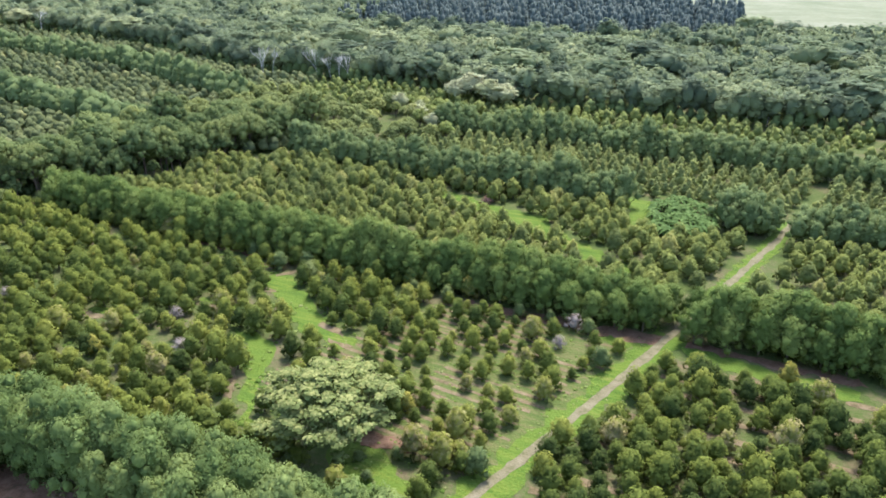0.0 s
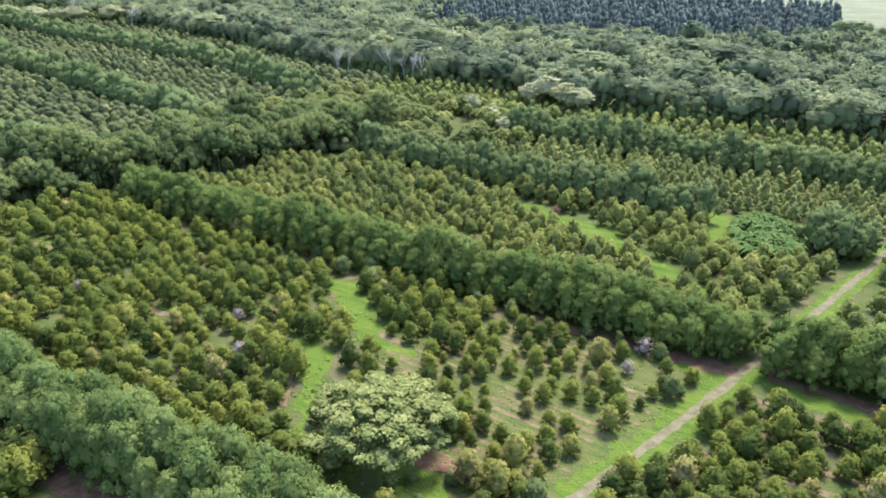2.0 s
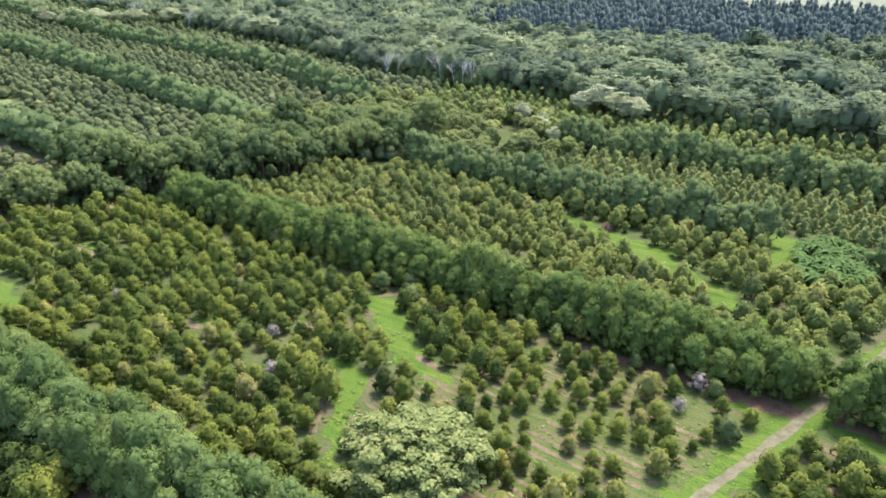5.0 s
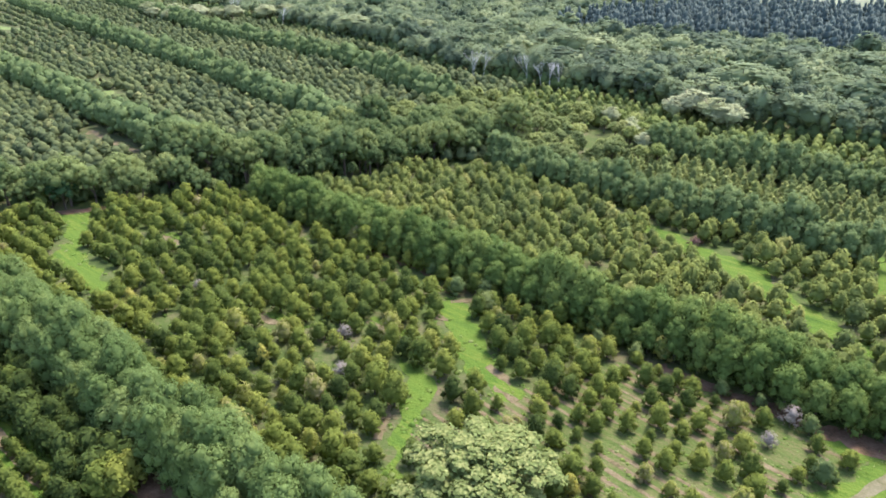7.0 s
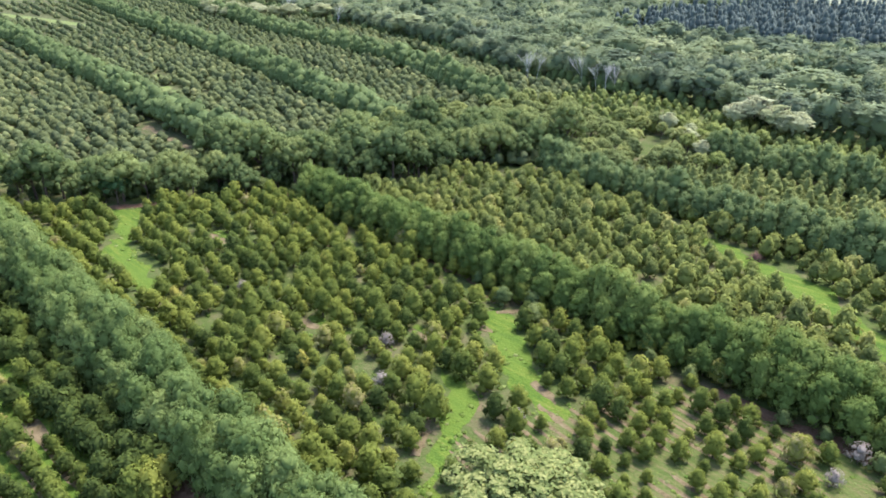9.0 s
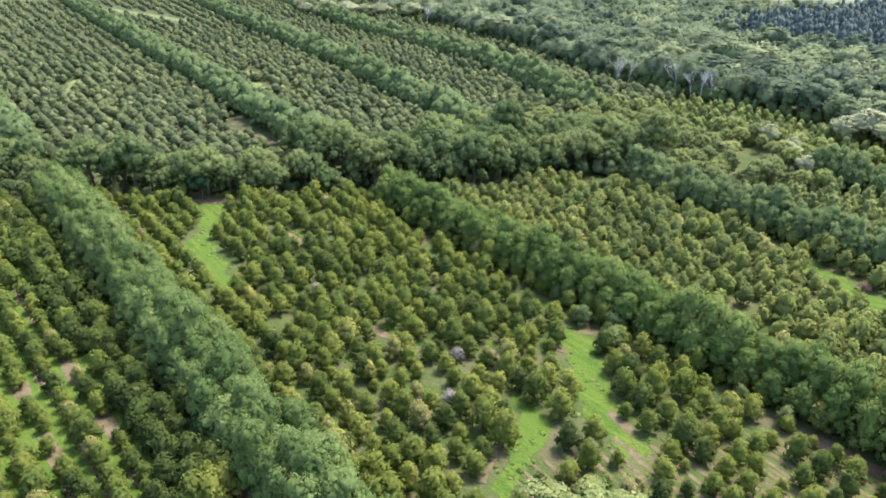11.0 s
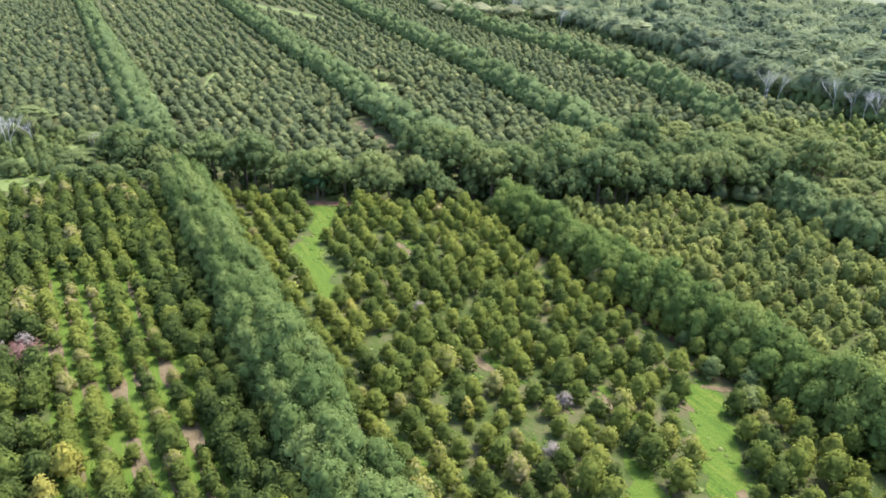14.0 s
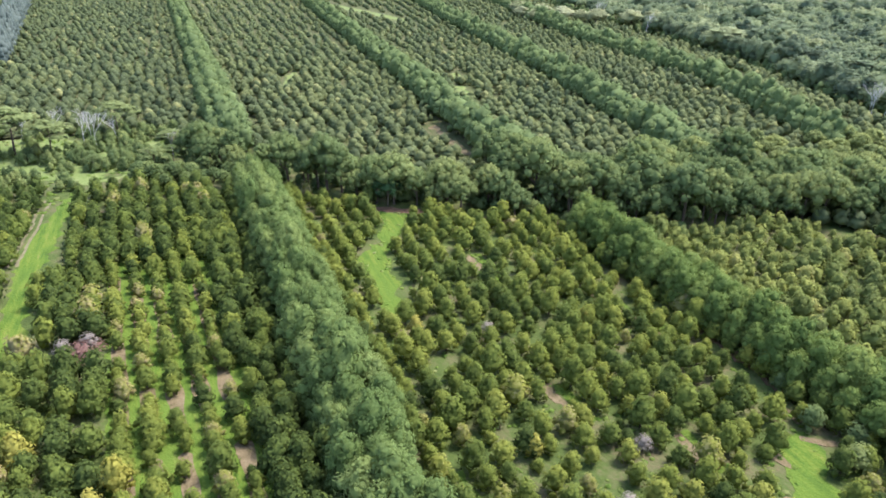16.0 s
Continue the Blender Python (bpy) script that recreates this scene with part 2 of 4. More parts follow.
M = {
    "orchard": foliage("orchard_leaves", ORCHARD), "orchard_j": foliage("orchard_leaves_joined", ORCHARD, True), "orchard_l": foliage("orchard_leaves_light", ORCHARD_LIGHT, True), "orchard_f": foliage("orchard_leaves_hazed", ORCHARD_HAZED, True),
    # young leaves raised in tone, part of it painted haze
    "young_j": foliage("young_orchard_leaves", [(0.0, (0.165, 0.205, 0.076)), (0.4, (0.240, 0.280, 0.094)), (0.8, (0.310, 0.336, 0.114)), (1.0, (0.37, 0.37, 0.15))], True),
    "hedge": foliage("windbreak_leaves", HEDGE), "hedge_j": foliage("windbreak_leaves_hazed", HEDGE_HAZED, True), "hedge_deep": foliage("windbreak_leaves_deep", HEDGE_DEEP),
    "wood_j": foliage("wood_leaves_hazed", WOOD_HAZED, True, spread=0.22, mixed=0.10), "gulch": foliage("gulch_leaves", GULCH), "gulch_j": foliage("gulch_leaves_far", GULCH, True),
    "dark_j": foliage("conifer_needles_hazed", CONIFER_HAZED, True),
    "pale": foliage("pale_leaves", [(0.0, (0.150, 0.195, 0.060)), (0.5, (0.205, 0.25, 0.084)), (1.0, (0.27, 0.31, 0.11))], spread=0.4),
    "blossom": foliage("blossom", [(0.0, (0.25, 0.28, 0.088)), (1.0, (0.355, 0.375, 0.15))], spread=0.3),
    "cream": foliage("cream_leaves", [(0.0, (0.30, 0.335, 0.17)), (1.0, (0.43, 0.45, 0.27))], spread=0.2),
    "banana": foliage("banana_leaves", [(0.0, (0.075, 0.14, 0.036)), (1.0, (0.13, 0.205, 0.058))], rounded=False),
    "bright": foliage("bright_leaves", [(0.0, (0.21, 0.265, 0.075)), (1.0, (0.34, 0.37, 0.125))]),
    "twig": foliage("dry_twigs", [(0.0, (0.23, 0.205, 0.175)), (1.0, (0.34, 0.30, 0.26))]),
    "scrub": foliage("scrub_tree_leaves", [(0.0, (0.14, 0.19, 0.07)), (1.0, (0.21, 0.255, 0.10))]),
    "teal": foliage("blue_green_leaves", [(0.0, (0.058, 0.118, 0.048)), (1.0, (0.088, 0.158, 0.062))]),
    "weed": foliage("weed_leaves", [(0.0, (0.10, 0.18, 0.032)), (0.5, (0.15, 0.22, 0.045)), (1.0, (0.22, 0.24, 0.10))], True),
    "red": foliage("russet_leaves", [(0.0, (0.165, 0.092, 0.078)), (1.0, (0.25, 0.155, 0.130))]),
    "yellow": foliage("yellow_leaves", [(0.0, (0.26, 0.255, 0.050)), (1.0, (0.37, 0.345, 0.085))]),
    "bark": bark("bark", (0.06, 0.045, 0.035), (0.16, 0.12, 0.09)), "palebark": bark("pale_bark", (0.22, 0.20, 0.17), (0.42, 0.39, 0.34)), "deadwood": bark("bleached_wood", (0.46, 0.44, 0.42), (0.72, 0.69, 0.66)),
    "ground": earth("field_ground", [(0.25, (0.042, 0.062, 0.018)), (0.45, (0.074, 0.108, 0.027)), (0.6, (0.112, 0.114, 0.050)), (0.8, (0.165, 0.120, 0.075))], 0.12, 1.6, 0.6),
    "grass": earth("mown_grass", [(0.25, (0.044, 0.088, 0.015)), (0.45, (0.078, 0.142, 0.020)), (0.62, (0.128, 0.178, 0.028)), (0.8, (0.185, 0.170, 0.066))], 0.30, 2.2, 0.8, (0.100, 0.160, 0.025), True),
    "lane": earth("rough_grass", [(0.25, (0.042, 0.064, 0.020)), (0.45, (0.074, 0.094, 0.032)), (0.6, (0.108, 0.104, 0.050)), (0.8, (0.15, 0.122, 0.078))], 0.35, 2.0, 0.6, None, True),
    "thin": earth("thin_grass", [(0.25, (0.050, 0.082, 0.020)), (0.45, (0.086, 0.122, 0.030)), (0.6, (0.128, 0.132, 0.050)), (0.8, (0.175, 0.150, 0.085))], 0.35, 2.0, 0.6, None, True),
    # pasture colours neutralised to hold some distance haze
    "pasture": earth("far_pasture", [(0.25, (0.13, 0.16, 0.09)), (0.5, (0.18, 0.20, 0.12)), (0.75, (0.24, 0.25, 0.17))], 0.02, 0.2, 0.4),
    "light": earth("rough_light_grass", [(0.25, (0.10, 0.15, 0.04)), (0.5, (0.15, 0.20, 0.06)), (0.75, (0.21, 0.235, 0.10))], 0.2, 1.2, 0.6),
    "soil": earth("bare_soil", [(0.25, (0.085, 0.076, 0.032)), (0.42, (0.145, 0.114, 0.062)), (0.75, (0.228, 0.180, 0.110))], 0.5, 2.5, 0.5),
    "red_soil": earth("red_soil", [(0.25, (0.080, 0.060, 0.032)), (0.42, (0.150, 0.090, 0.056)), (0.75, (0.235, 0.150, 0.100))], 0.5, 2.5, 0.5),
    "road": earth("gravel_track", [(0.25, (0.10, 0.105, 0.045)), (0.42, (0.155, 0.143, 0.080)), (0.75, (0.23, 0.205, 0.135))], 0.6, 3.0, 0.4),
}


# ---------------------------------------------------------------- mesh helpers
def mesh_of(name, verts, faces, mats, tint=None, index=None):
    """A mesh from vertices (x, y, z, and for leaves the outward direction) and an array of corner numbers, in which a triangle repeats its last corner as -1."""
    me = bpy.data.meshes.new(name)
    faces = np.asarray(faces, dtype=np.int32)
    verts = np.asarray(verts, float)
    keep = faces >= 0
    sizes = keep.sum(1).astype(np.int32)
    me.vertices.add(len(verts))
    me.vertices.foreach_set("co", verts[:, :3].astype(np.float32).ravel())
    me.loops.add(int(sizes.sum()))
    me.loops.foreach_set("vertex_index", faces[keep])
    me.polygons.add(len(faces))
    me.polygons.foreach_set("loop_start", np.r_[0, np.cumsum(sizes)[:-1]].astype(np.int32))
    for mat in mats:
        me.materials.append(mat)
    if index is not None:
        me.polygons.foreach_set("material_index", np.asarray(index, dtype=np.int32))
    if tint is not None:
        me.attributes.new("tint", "FLOAT", "POINT").data.foreach_set("value", np.asarray(tint, dtype=np.float32))
    if verts.shape[1] == 6:
        me.attributes.new("leaf_out", "FLOAT_VECTOR", "POINT").data.foreach_set("vector", verts[:, 3:].astype(np.float32).ravel())
    me.update(calc_edges=True)
    return me


def ball(level):
    bm = bmesh.new()
    bmesh.ops.create_icosphere(bm, subdivisions=level, radius=1)
    v = np.array([p.co[:] for p in bm.verts])
    f = np.array([[*(p.index for p in q.verts), -1] for q in bm.faces])
    bm.free()
    return v, f


BALLS = {1: ball(1), 2: ball(2)}


def unit(a):
    return a / np.maximum(np.linalg.norm(a, axis=-1, keepdims=True), 1e-9)


def crown(rng, lobes, sprays, length, level=1, core=0.86, lift=0.5, wide=0.55, droop=0.2, flat=0.0, whole=0.6):
    """A crown: knobbly lobes (x, y, z, rx, ry, rz), and over them leaf sprays, each a folded four-cornered blade."""
    vs, fs, at = [], [], 0
    bv, bf = BALLS[level]
    lobes = np.asarray(lobes, float)
    low, high = (lobes[:, 2] - lobes[:, 5]).min(), (lobes[:, 2] + lobes[:, 5]).max()
    reach = (np.hypot(lobes[:, 0], lobes[:, 1]) + lobes[:, 3]).max()

    def outward(p, lobe_way, blade_way):
        middle = unit((p - [0, 0, low + 0.36 * (high - low)]) / [reach, reach, 0.5 * (high - low)])
        return unit(0.55 * lobe_way + whole * middle + 0.45 * blade_way)

    for lo in lobes:
        v = bv * (1 + rng.normal(0, 0.10, (len(bv), 1))) * lo[3:] * core + lo[:3]
        vs.append(np.hstack([v, outward(v, unit(bv / lo[3:]), rng.normal(0, 0.4, bv.shape))]))
        fs.append(np.where(bf >= 0, bf + at, -1))
        at += len(v)
    area = (lobes[:, 3] * lobes[:, 5])
    pick = rng.choice(len(lobes), sprays * 2, p=area / area.sum())
    d = rng.normal(size=(sprays * 2, 3))
    d[:, 2] += lift
    d = unit(d)
    p = lobes[pick, :3] + d * lobes[pick, 3:] * rng.uniform(0.82, 1.22, (sprays * 2, 1))
    away = ((p[:, None] - lobes[None, :, :3]) / lobes[None, :, 3:])
    away = (away ** 2).sum(-1)
    away[np.arange(len(p)), pick] = 9
    seen = away.min(1) > 0.62
    p, d, pick = p[seen][:sprays], d[seen][:sprays], pick[seen][:sprays]
    k = len(p)
    up = unit(d * (1 - flat) + rng.normal(0, 0.22, (k, 3)) + [0, 0, 0.20 + flat])
    t = unit(np.cross(up, rng.normal(size=(k, 3))))
    b = np.cross(up, t)
    size = length * rng.uniform(0.6, 1.35, (k, 1))
    size = size * np.where(rng.random((k, 1)) < 0.12, 1.5, 1.0)
    blade = np.stack([p - t * size * 0.5, p + b * size * wide * 0.5 + up * size * 0.12,
                      p + t * size * 0.5 - up * size * droop, p - b * size * wide * 0.5 + up * size * 0.12], 1).reshape(-1, 3)
    vs.append(np.hstack([blade, np.repeat(outward(p, unit(d / lobes[pick, 3:]), up), 4, axis=0)]))
    fs.append(np.arange(4 * k).reshape(k, 4) + at)
    return np.concatenate(vs), np.concatenate(fs)


def tube(points, radii, sides=6):
    """A tapered limb along points."""
    points = np.asarray(points, float)
    vs, fs = [], []
    for i, (p, r) in enumerate(zip(points, radii)):
        ahead = unit(points[min(i + 1, len(points) - 1)] - points[max(i - 1, 0)])
        side = unit(np.cross(ahead, [0.3, 0.9, 0.1]))
        other = np.cross(ahead, side)
        a = np.arange(sides) * 2 * np.pi / sides
        vs.append(p + r * (np.cos(a)[:, None] * side + np.sin(a)[:, None] * other))
    for i in range(len(points) - 1):
        for k in range(sides):
            j = (k + 1) % sides
            fs.append([i * sides + k, i * sides + j, (i + 1) * sides + j, (i + 1) * sides + k])
    v = np.concatenate(vs)
    return np.hstack([v, np.zeros_like(v)]), np.array(fs)


def merge(parts):
    vs, fs, at = [], [], 0
    for v, f in parts:
        vs.append(v)
        fs.append(np.where(f >= 0, f + at, -1))
        at += len(v)
    return np.concatenate(vs), np.concatenate(fs)


def trunk_arrays(rng, height, radius, limbs=4, sides=6, spread=0.35):
    bend = rng.normal(0, 0.04 * height, 2)
    parts = [tube([(0, 0, -0.1), (bend[0] * 0.4, bend[1] * 0.4, height * 0.4), (bend[0], bend[1], height)], [radius * 1.25, radius, radius * 0.45], sides)]
    for k in range(limbs):
        a = k * 2.4 + rng.uniform(0, 0.8)
        z = height * rng.uniform(0.4, 0.75)
        out = height * spread * rng.uniform(0.7, 1.2)
        start = np.array([bend[0] * 0.6, bend[1] * 0.6, z])
        end = start + [math.cos(a) * out, math.sin(a) * out, out * 0.9]
        parts.append(tube([start, (start + end) / 2 + [0, 0, out * 0.08], end], [radius * 0.5, radius * 0.35, radius * 0.15], max(4, sides - 2)))
    return merge(parts)


def part(name, me, parent, label=""):
    ob = new(name, me)
    ob.parent = parent
    if label:
        ob["label"] = label
    return ob


def thing(name, label, category, group="", kind=""):
    return tagged(new(name), label, category, group, kind)


def joined(name, protos, places, mats, label, category):
    """Many trees as one object. protos: (vertices, faces, material numbers); places: x, y, z, turn, width, height, proto, tint."""
    places = np.asarray(places, float)
    vs, fs, ts, ms, at = [], [], [], [], 0
    for k, (v, f, mi) in enumerate(protos):
        rows = places[places[:, 6] == k]
        if not len(rows):
            continue
        ca, sa = np.cos(rows[:, 3])[:, None], np.sin(rows[:, 3])[:, None]
        x, y = v[None, :, 0] * rows[:, 4:5], v[None, :, 1] * rows[:, 4:5]
        w = np.stack([ca * x - sa * y + rows[:, 0:1], sa * x + ca * y + rows[:, 1:2], v[None, :, 2] * rows[:, 5:6] + rows[:, 2:3]], -1)
        n = np.stack([ca * v[None, :, 3] - sa * v[None, :, 4], sa * v[None, :, 3] + ca * v[None, :, 4], np.repeat(v[None, :, 5], len(rows), 0)], -1)
        vs.append(np.concatenate([w, n], -1).reshape(-1, 6))
        shift = (np.arange(len(rows)) * len(v))[:, None, None] + at
        fs.append(np.where(f[None] >= 0, f[None] + shift, -1).reshape(-1, 4))
        ts.append(np.repeat(rows[:, 7], len(v)))
        ms.append(np.tile(mi, len(rows)))
        at += len(v) * len(rows)
    me = mesh_of(name, np.concatenate(vs), np.concatenate(fs), mats, np.concatenate(ts), np.concatenate(ms))
    return tagged(new(name, me), label, category, kind="stuff")


def with_trunk(crown_vf, trunk_vf):
    v, f = merge([crown_vf, trunk_vf])
    return v, f, np.r_[np.zeros(len(crown_vf[1]), int), np.ones(len(trunk_vf[1]), int)]


# ---------------------------------------------------------------- ground
def ground_mesh():
    ring = [0, 60, 120, 180, 240, 300, 380, 480, 600, 750, 950, 1200, 1600, 2200, 3000, 4500]
    v, f, sides = [(0, 60, 0)], [], 48
    for r in ring[1:]:
        for k in range(sides):
            a = 2 * math.pi * k / sides
            v.append((r * math.cos(a), 60 + r * math.sin(a), 0))
    for k in range(sides):
        f.append([0, 1 + k, 1 + (k + 1) % sides, -1])
    for i in range(len(ring) - 2):
        for k in range(sides):
            j = (k + 1) % sides
            f.append([1 + i * sides + k, 1 + (i + 1) * sides + k, 1 + (i + 1) * sides + j, 1 + i * sides + j])
    return mesh_of("ground", np.array(v, float), f, [M["ground"]])


tagged(new("ground", ground_mesh()), "grassy plantation ground with patches of reddish bare soil", "ground", kind="structure")


def sheet(name, outline, height, mat, label, category, rough=0.5):
    """A low sheet of ground cover with an uneven rim; outline in plan axes."""
    fine = []
    for i, (s0, c0) in enumerate(outline):
        s1, c1 = outline[(i + 1) % len(outline)]
        steps = max(2, int(math.hypot(s1 - s0, c1 - c0) / 1.2))
        for k in range(steps):
            u = k / steps
            s, c = s0 + (s1 - s0) * u, c0 + (c1 - c0) * u
            fine.append((s + rough * 1.6 * wob(s, c, 2.5, 1), c + rough * 1.6 * wob(s, c, 2.5, 2)))
    bm = bmesh.new()
    top = [bm.verts.new((*world_xy(s, c), height)) for s, c in fine]
    low = [bm.verts.new((*world_xy(s, c), -0.02)) for s, c in fine]
    face = bm.faces.new(top)
    for i in range(len(top)):
        j = (i + 1) % len(top)
        bm.faces.new((top[i], low[i], low[j], top[j]))
    bmesh.ops.triangulate(bm, faces=[face])
    bmesh.ops.recalc_face_normals(bm, faces=bm.faces[:])
    me = bpy.data.meshes.new(name)
    bm.to_mesh(me)
    bm.free()
    me.materials.append(mat)
    return tagged(new(name, me), label, category, kind="structure")


def ribbon(points, width):
    """The outline of a strip round a line of (s, c) points."""
    p = np.array(points, float)
    d = unit(np.gradient(p, axis=0))
    side = np.stack([-d[:, 1], d[:, 0]], 1) * width / 2
    return [tuple(q) for q in np.concatenate([p + side, (p - side)[::-1]])]


for key, poly in GLADES.items():
    if key in "ghidklm":
        sheet("rough_pasture", poly, 0.05, M["light"], "pale yellow-green patch of rough grass or painted sunlight among the far orchard rows", "grass", 1.6)
    elif key not in ("scrub", "j"):
        sheet("grass_glade", poly, 0.05, M["grass"], "bright green mown grass clearing among the orchard rows", "grass", 1.3)
road_line = [(along(ROAD, c), c) for c in range(40, 200, 6)]
sheet("grass_verge", ribbon([(q, c) for q, c in road_line if c > 126], 4.6), 0.04, M["grass"], "grass verge along the dirt track beyond the windbreak", "grass", 1.3)
sheet("grass_verge", ribbon([(q, c) for q, c in road_line if c < 126], 6.0), 0.04, M["grass"], "bright green grass verge along the dirt track", "grass", 1.3)
sheet("dirt_road", ribbon(road_line, 1.6), 0.07, M["road"], "pale beige dirt track across the plantation", "road", 0.35)
sheet("grass_verge", [(-9, 120), (-16, 114.5), (-21, 117.5), (-14, 122)], 0.045, M["grass"], "bright green grass corner beside the windbreak", "grass", 0.9)
sheet("grass_verge", [(-6, 122), (7, 119), (24, 118), (24, 114.5), (4, 115.5), (-5, 118)], 0.045, M["grass"], "green grass strip along the foot of the windbreak", "grass", 0.9)

for line in ([(-171, 94.7), (-163, 94.5), (-154, 94.2)], [(-117, 86.4), (-112, 86.6), (-106, 86.9)], [(-99, 98.7), (-95, 98.5), (-90, 98.2)], [(-103, 62.4), (-98, 62.8), (-93, 63.1)],
             [(-148, 111.4), (-141, 112.6), (-133, 113.9), (-122, 115.6)]):
    sheet("grass_lanes", ribbon(line, 1.9), 0.05, M["grass"], "green mown lane between two orchard rows", "grass", 0.7)
    sheet("bare_soil", ribbon([(a, b - 1.9) for a, b in line], 1.3), 0.06, M["soil"], "dry tan soil where trees are missing", "soil", 1.0)
sheet("grass_lanes", [(-190, 13), (-232, 30), (-232, 37), (-180, 39), (-70, 41), (-70, 18)], 0.03, M["grass"], "green mown lanes between the orchard rows", "grass", 0.6)
sheet("grass_lanes", [(-64, 92), (-52, 119), (-12, 118), (-28, 72), (-42, 74)], 0.03, M["thin"], "thin grass between the young orchard rows", "grass", 1.2)
sheet("field_grass", [(-960, -140), (-960, 380), (-700, 425), (-520, 388), (-382, 357), (-265, 312), (-205, 305), (-190, 200), (-225, 120), (-285, 52), (-322, 40), (-322, -70)], 0.03, M["lane"], "rough grass between the rows of the far orchards", "grass", 1.5)
sheet("far_pasture", [(-330, 780), (-100, 740), (-50, 640), (-25, 580), (900, 560), (2500, 1500), (1000, 3500), (-1500, 3500), (-1500, 900), (-700, 800)], 0.05, M["pasture"], "pale open pasture beyond the woods", "pasture", 3)
sheet("scrub_grass", GLADES["scrub"], 0.03, M["light"], "rank light green grass among the scrub at the end of the fields", "grass", 2.0)
sheet("grass_ridge", ribbon([(-296, -30), (-281.5, -17.2), (-268, -6.3), (-259, 5), (-262, 16), (-280, 17)], 4.2), 0.05, M["light"], "bright rough grass ridge in front of the scrub", "grass", 1.6)
for off in (0.0, 1.7):
    sheet("wheel_track", ribbon([(-246, -3.5 - off), (-236, -4.6 - off), (-225, -4.6 - off), (-212, -5.6 - off), (-200, -6.4 - off)], 0.7), 0.06, M["road"], "pale dirt wheel rut beside the grass", "road", 0.3)
sheet("bare_soil", ribbon([(-122, 121.5), (-110, 121.8), (-100, 121.2)], 2.2), 0.06, M["red_soil"], "reddish bare soil at the foot of the windbreak", "soil", 1.2)
sheet("bare_soil", ribbon([(-48, 119.4), (-30, 120.0), (-18, 120.6), (-8, 121.4)], 3.2), 0.06, M["red_soil"], "reddish bare soil at the foot of the windbreak", "soil", 1.2)
sheet("bare_soil", ribbon([(-5, 121.9), (10, 121.2), (25, 120.8)], 2.4), 0.06, M["red_soil"], "reddish bare soil at the foot of the windbreak", "soil", 1.0)
for line, wide in (([(-90, 107.6), (-88, 107.9), (-86.5, 108)], 1.6), ([(-83, 101.2), (-81.5, 101.2), (-80, 100.6)], 1.4), ([(-71, 99.6), (-67.5, 99.2), (-64, 98.3)], 1.5), ([(-66.6, 95.9), (-64, 95.4), (-61, 94.8)], 1.4), ([(-100, 118), (-97, 117.6), (-94, 117)], 1.4), ([(-91, 114.6), (-89.6, 117), (-88.6, 119)], 1.3), ([(-79, 83), (-75, 79), (-71, 73)], 1.2)):
    sheet("bare_soil", ribbon(line, wide), 0.075, M["soil"], "worn reddish soil streak in the grass clearing", "soil", 1.0)
sheet("bare_soil", ribbon([(-95, 45), (-86, 45), (-76, 46.2), (-66, 46.5)], 4.5), 0.07, M["red_soil"], "reddish bare soil at the foot of the windbreak", "soil", 1.2)
sheet("bare_soil", ribbon([(-52, 72.5), (-46, 74), (-38, 74.5)], 3.0), 0.07, M["red_soil"], "reddish bare soil under the pale tree", "soil", 1.2)
sheet("bare_soil", ribbon([(-292, 128), (-268, 126.4), (-243, 126)], 2.4), 0.06, M["soil"], "reddish bare strip along the far windbreak", "soil", 1.4)
sheet("bare_soil", ribbon([(along(BELT, c) + 1.6, c) for c in range(62, 134, 6)], 3.6), 0.06, M["red_soil"], "bare soil along the edge of the wooded belt", "soil", 1.2)


def strips(name, rows, label):
    """Mulched strips under the tree rows, broken and of uneven width."""
    for line, width in rows:
        v, f = [], []
        for i, (s, c) in enumerate(line):
            w = width * (1 + 0.5 * wob(s, c, 6, 4)) * (0.9 if wob(s, c, 11, 6) > -0.22 else 0.05) * (0.02 if any(inside(p, s, c) for p in GLADES.values()) else 1)
            v += [(*world_xy(s, c - w / 2), 0.065), (*world_xy(s, c + w / 2), 0.065)]
            if i:
                n = len(v)
                f.append([n - 4, n - 3, n - 1, n - 2])
        tagged(new(name, mesh_of(name, np.array(v), f, [M["soil"]])), label, "soil", kind="structure")


def row_lines(c0, pitch, count, slope, s0, first, last, width):
    return [([(s, c0 + pitch * k + slope * (s - s0)) for s in np.arange(first(k), last(k), 1.0)], width) for k in range(count)]


strips("mulch_strip", row_lines(18.0, 4.1, 5, 0.055, -126, lambda k: -186, lambda k: -72, 2.5)
       + row_lines(74, 2.0, 23, -0.12, -40, lambda k: -62 + 0.45 * (74 + 2 * k - 96), lambda k: along(ROAD, 74 + 2 * k) - 4.0 - 4.0 * (k * 0.618 % 1), 0.85)
       + row_lines(60.2, 4.46, 13, 0, 0, lambda k: along(ROAD, 60 + 4.46 * k) + 5, lambda k: 60, 1.6),
       "pinkish brown mulched soil strip under a tree row")

# ---------------------------------------------------------------- orchard trees
rng = np.random.default_rng(7)


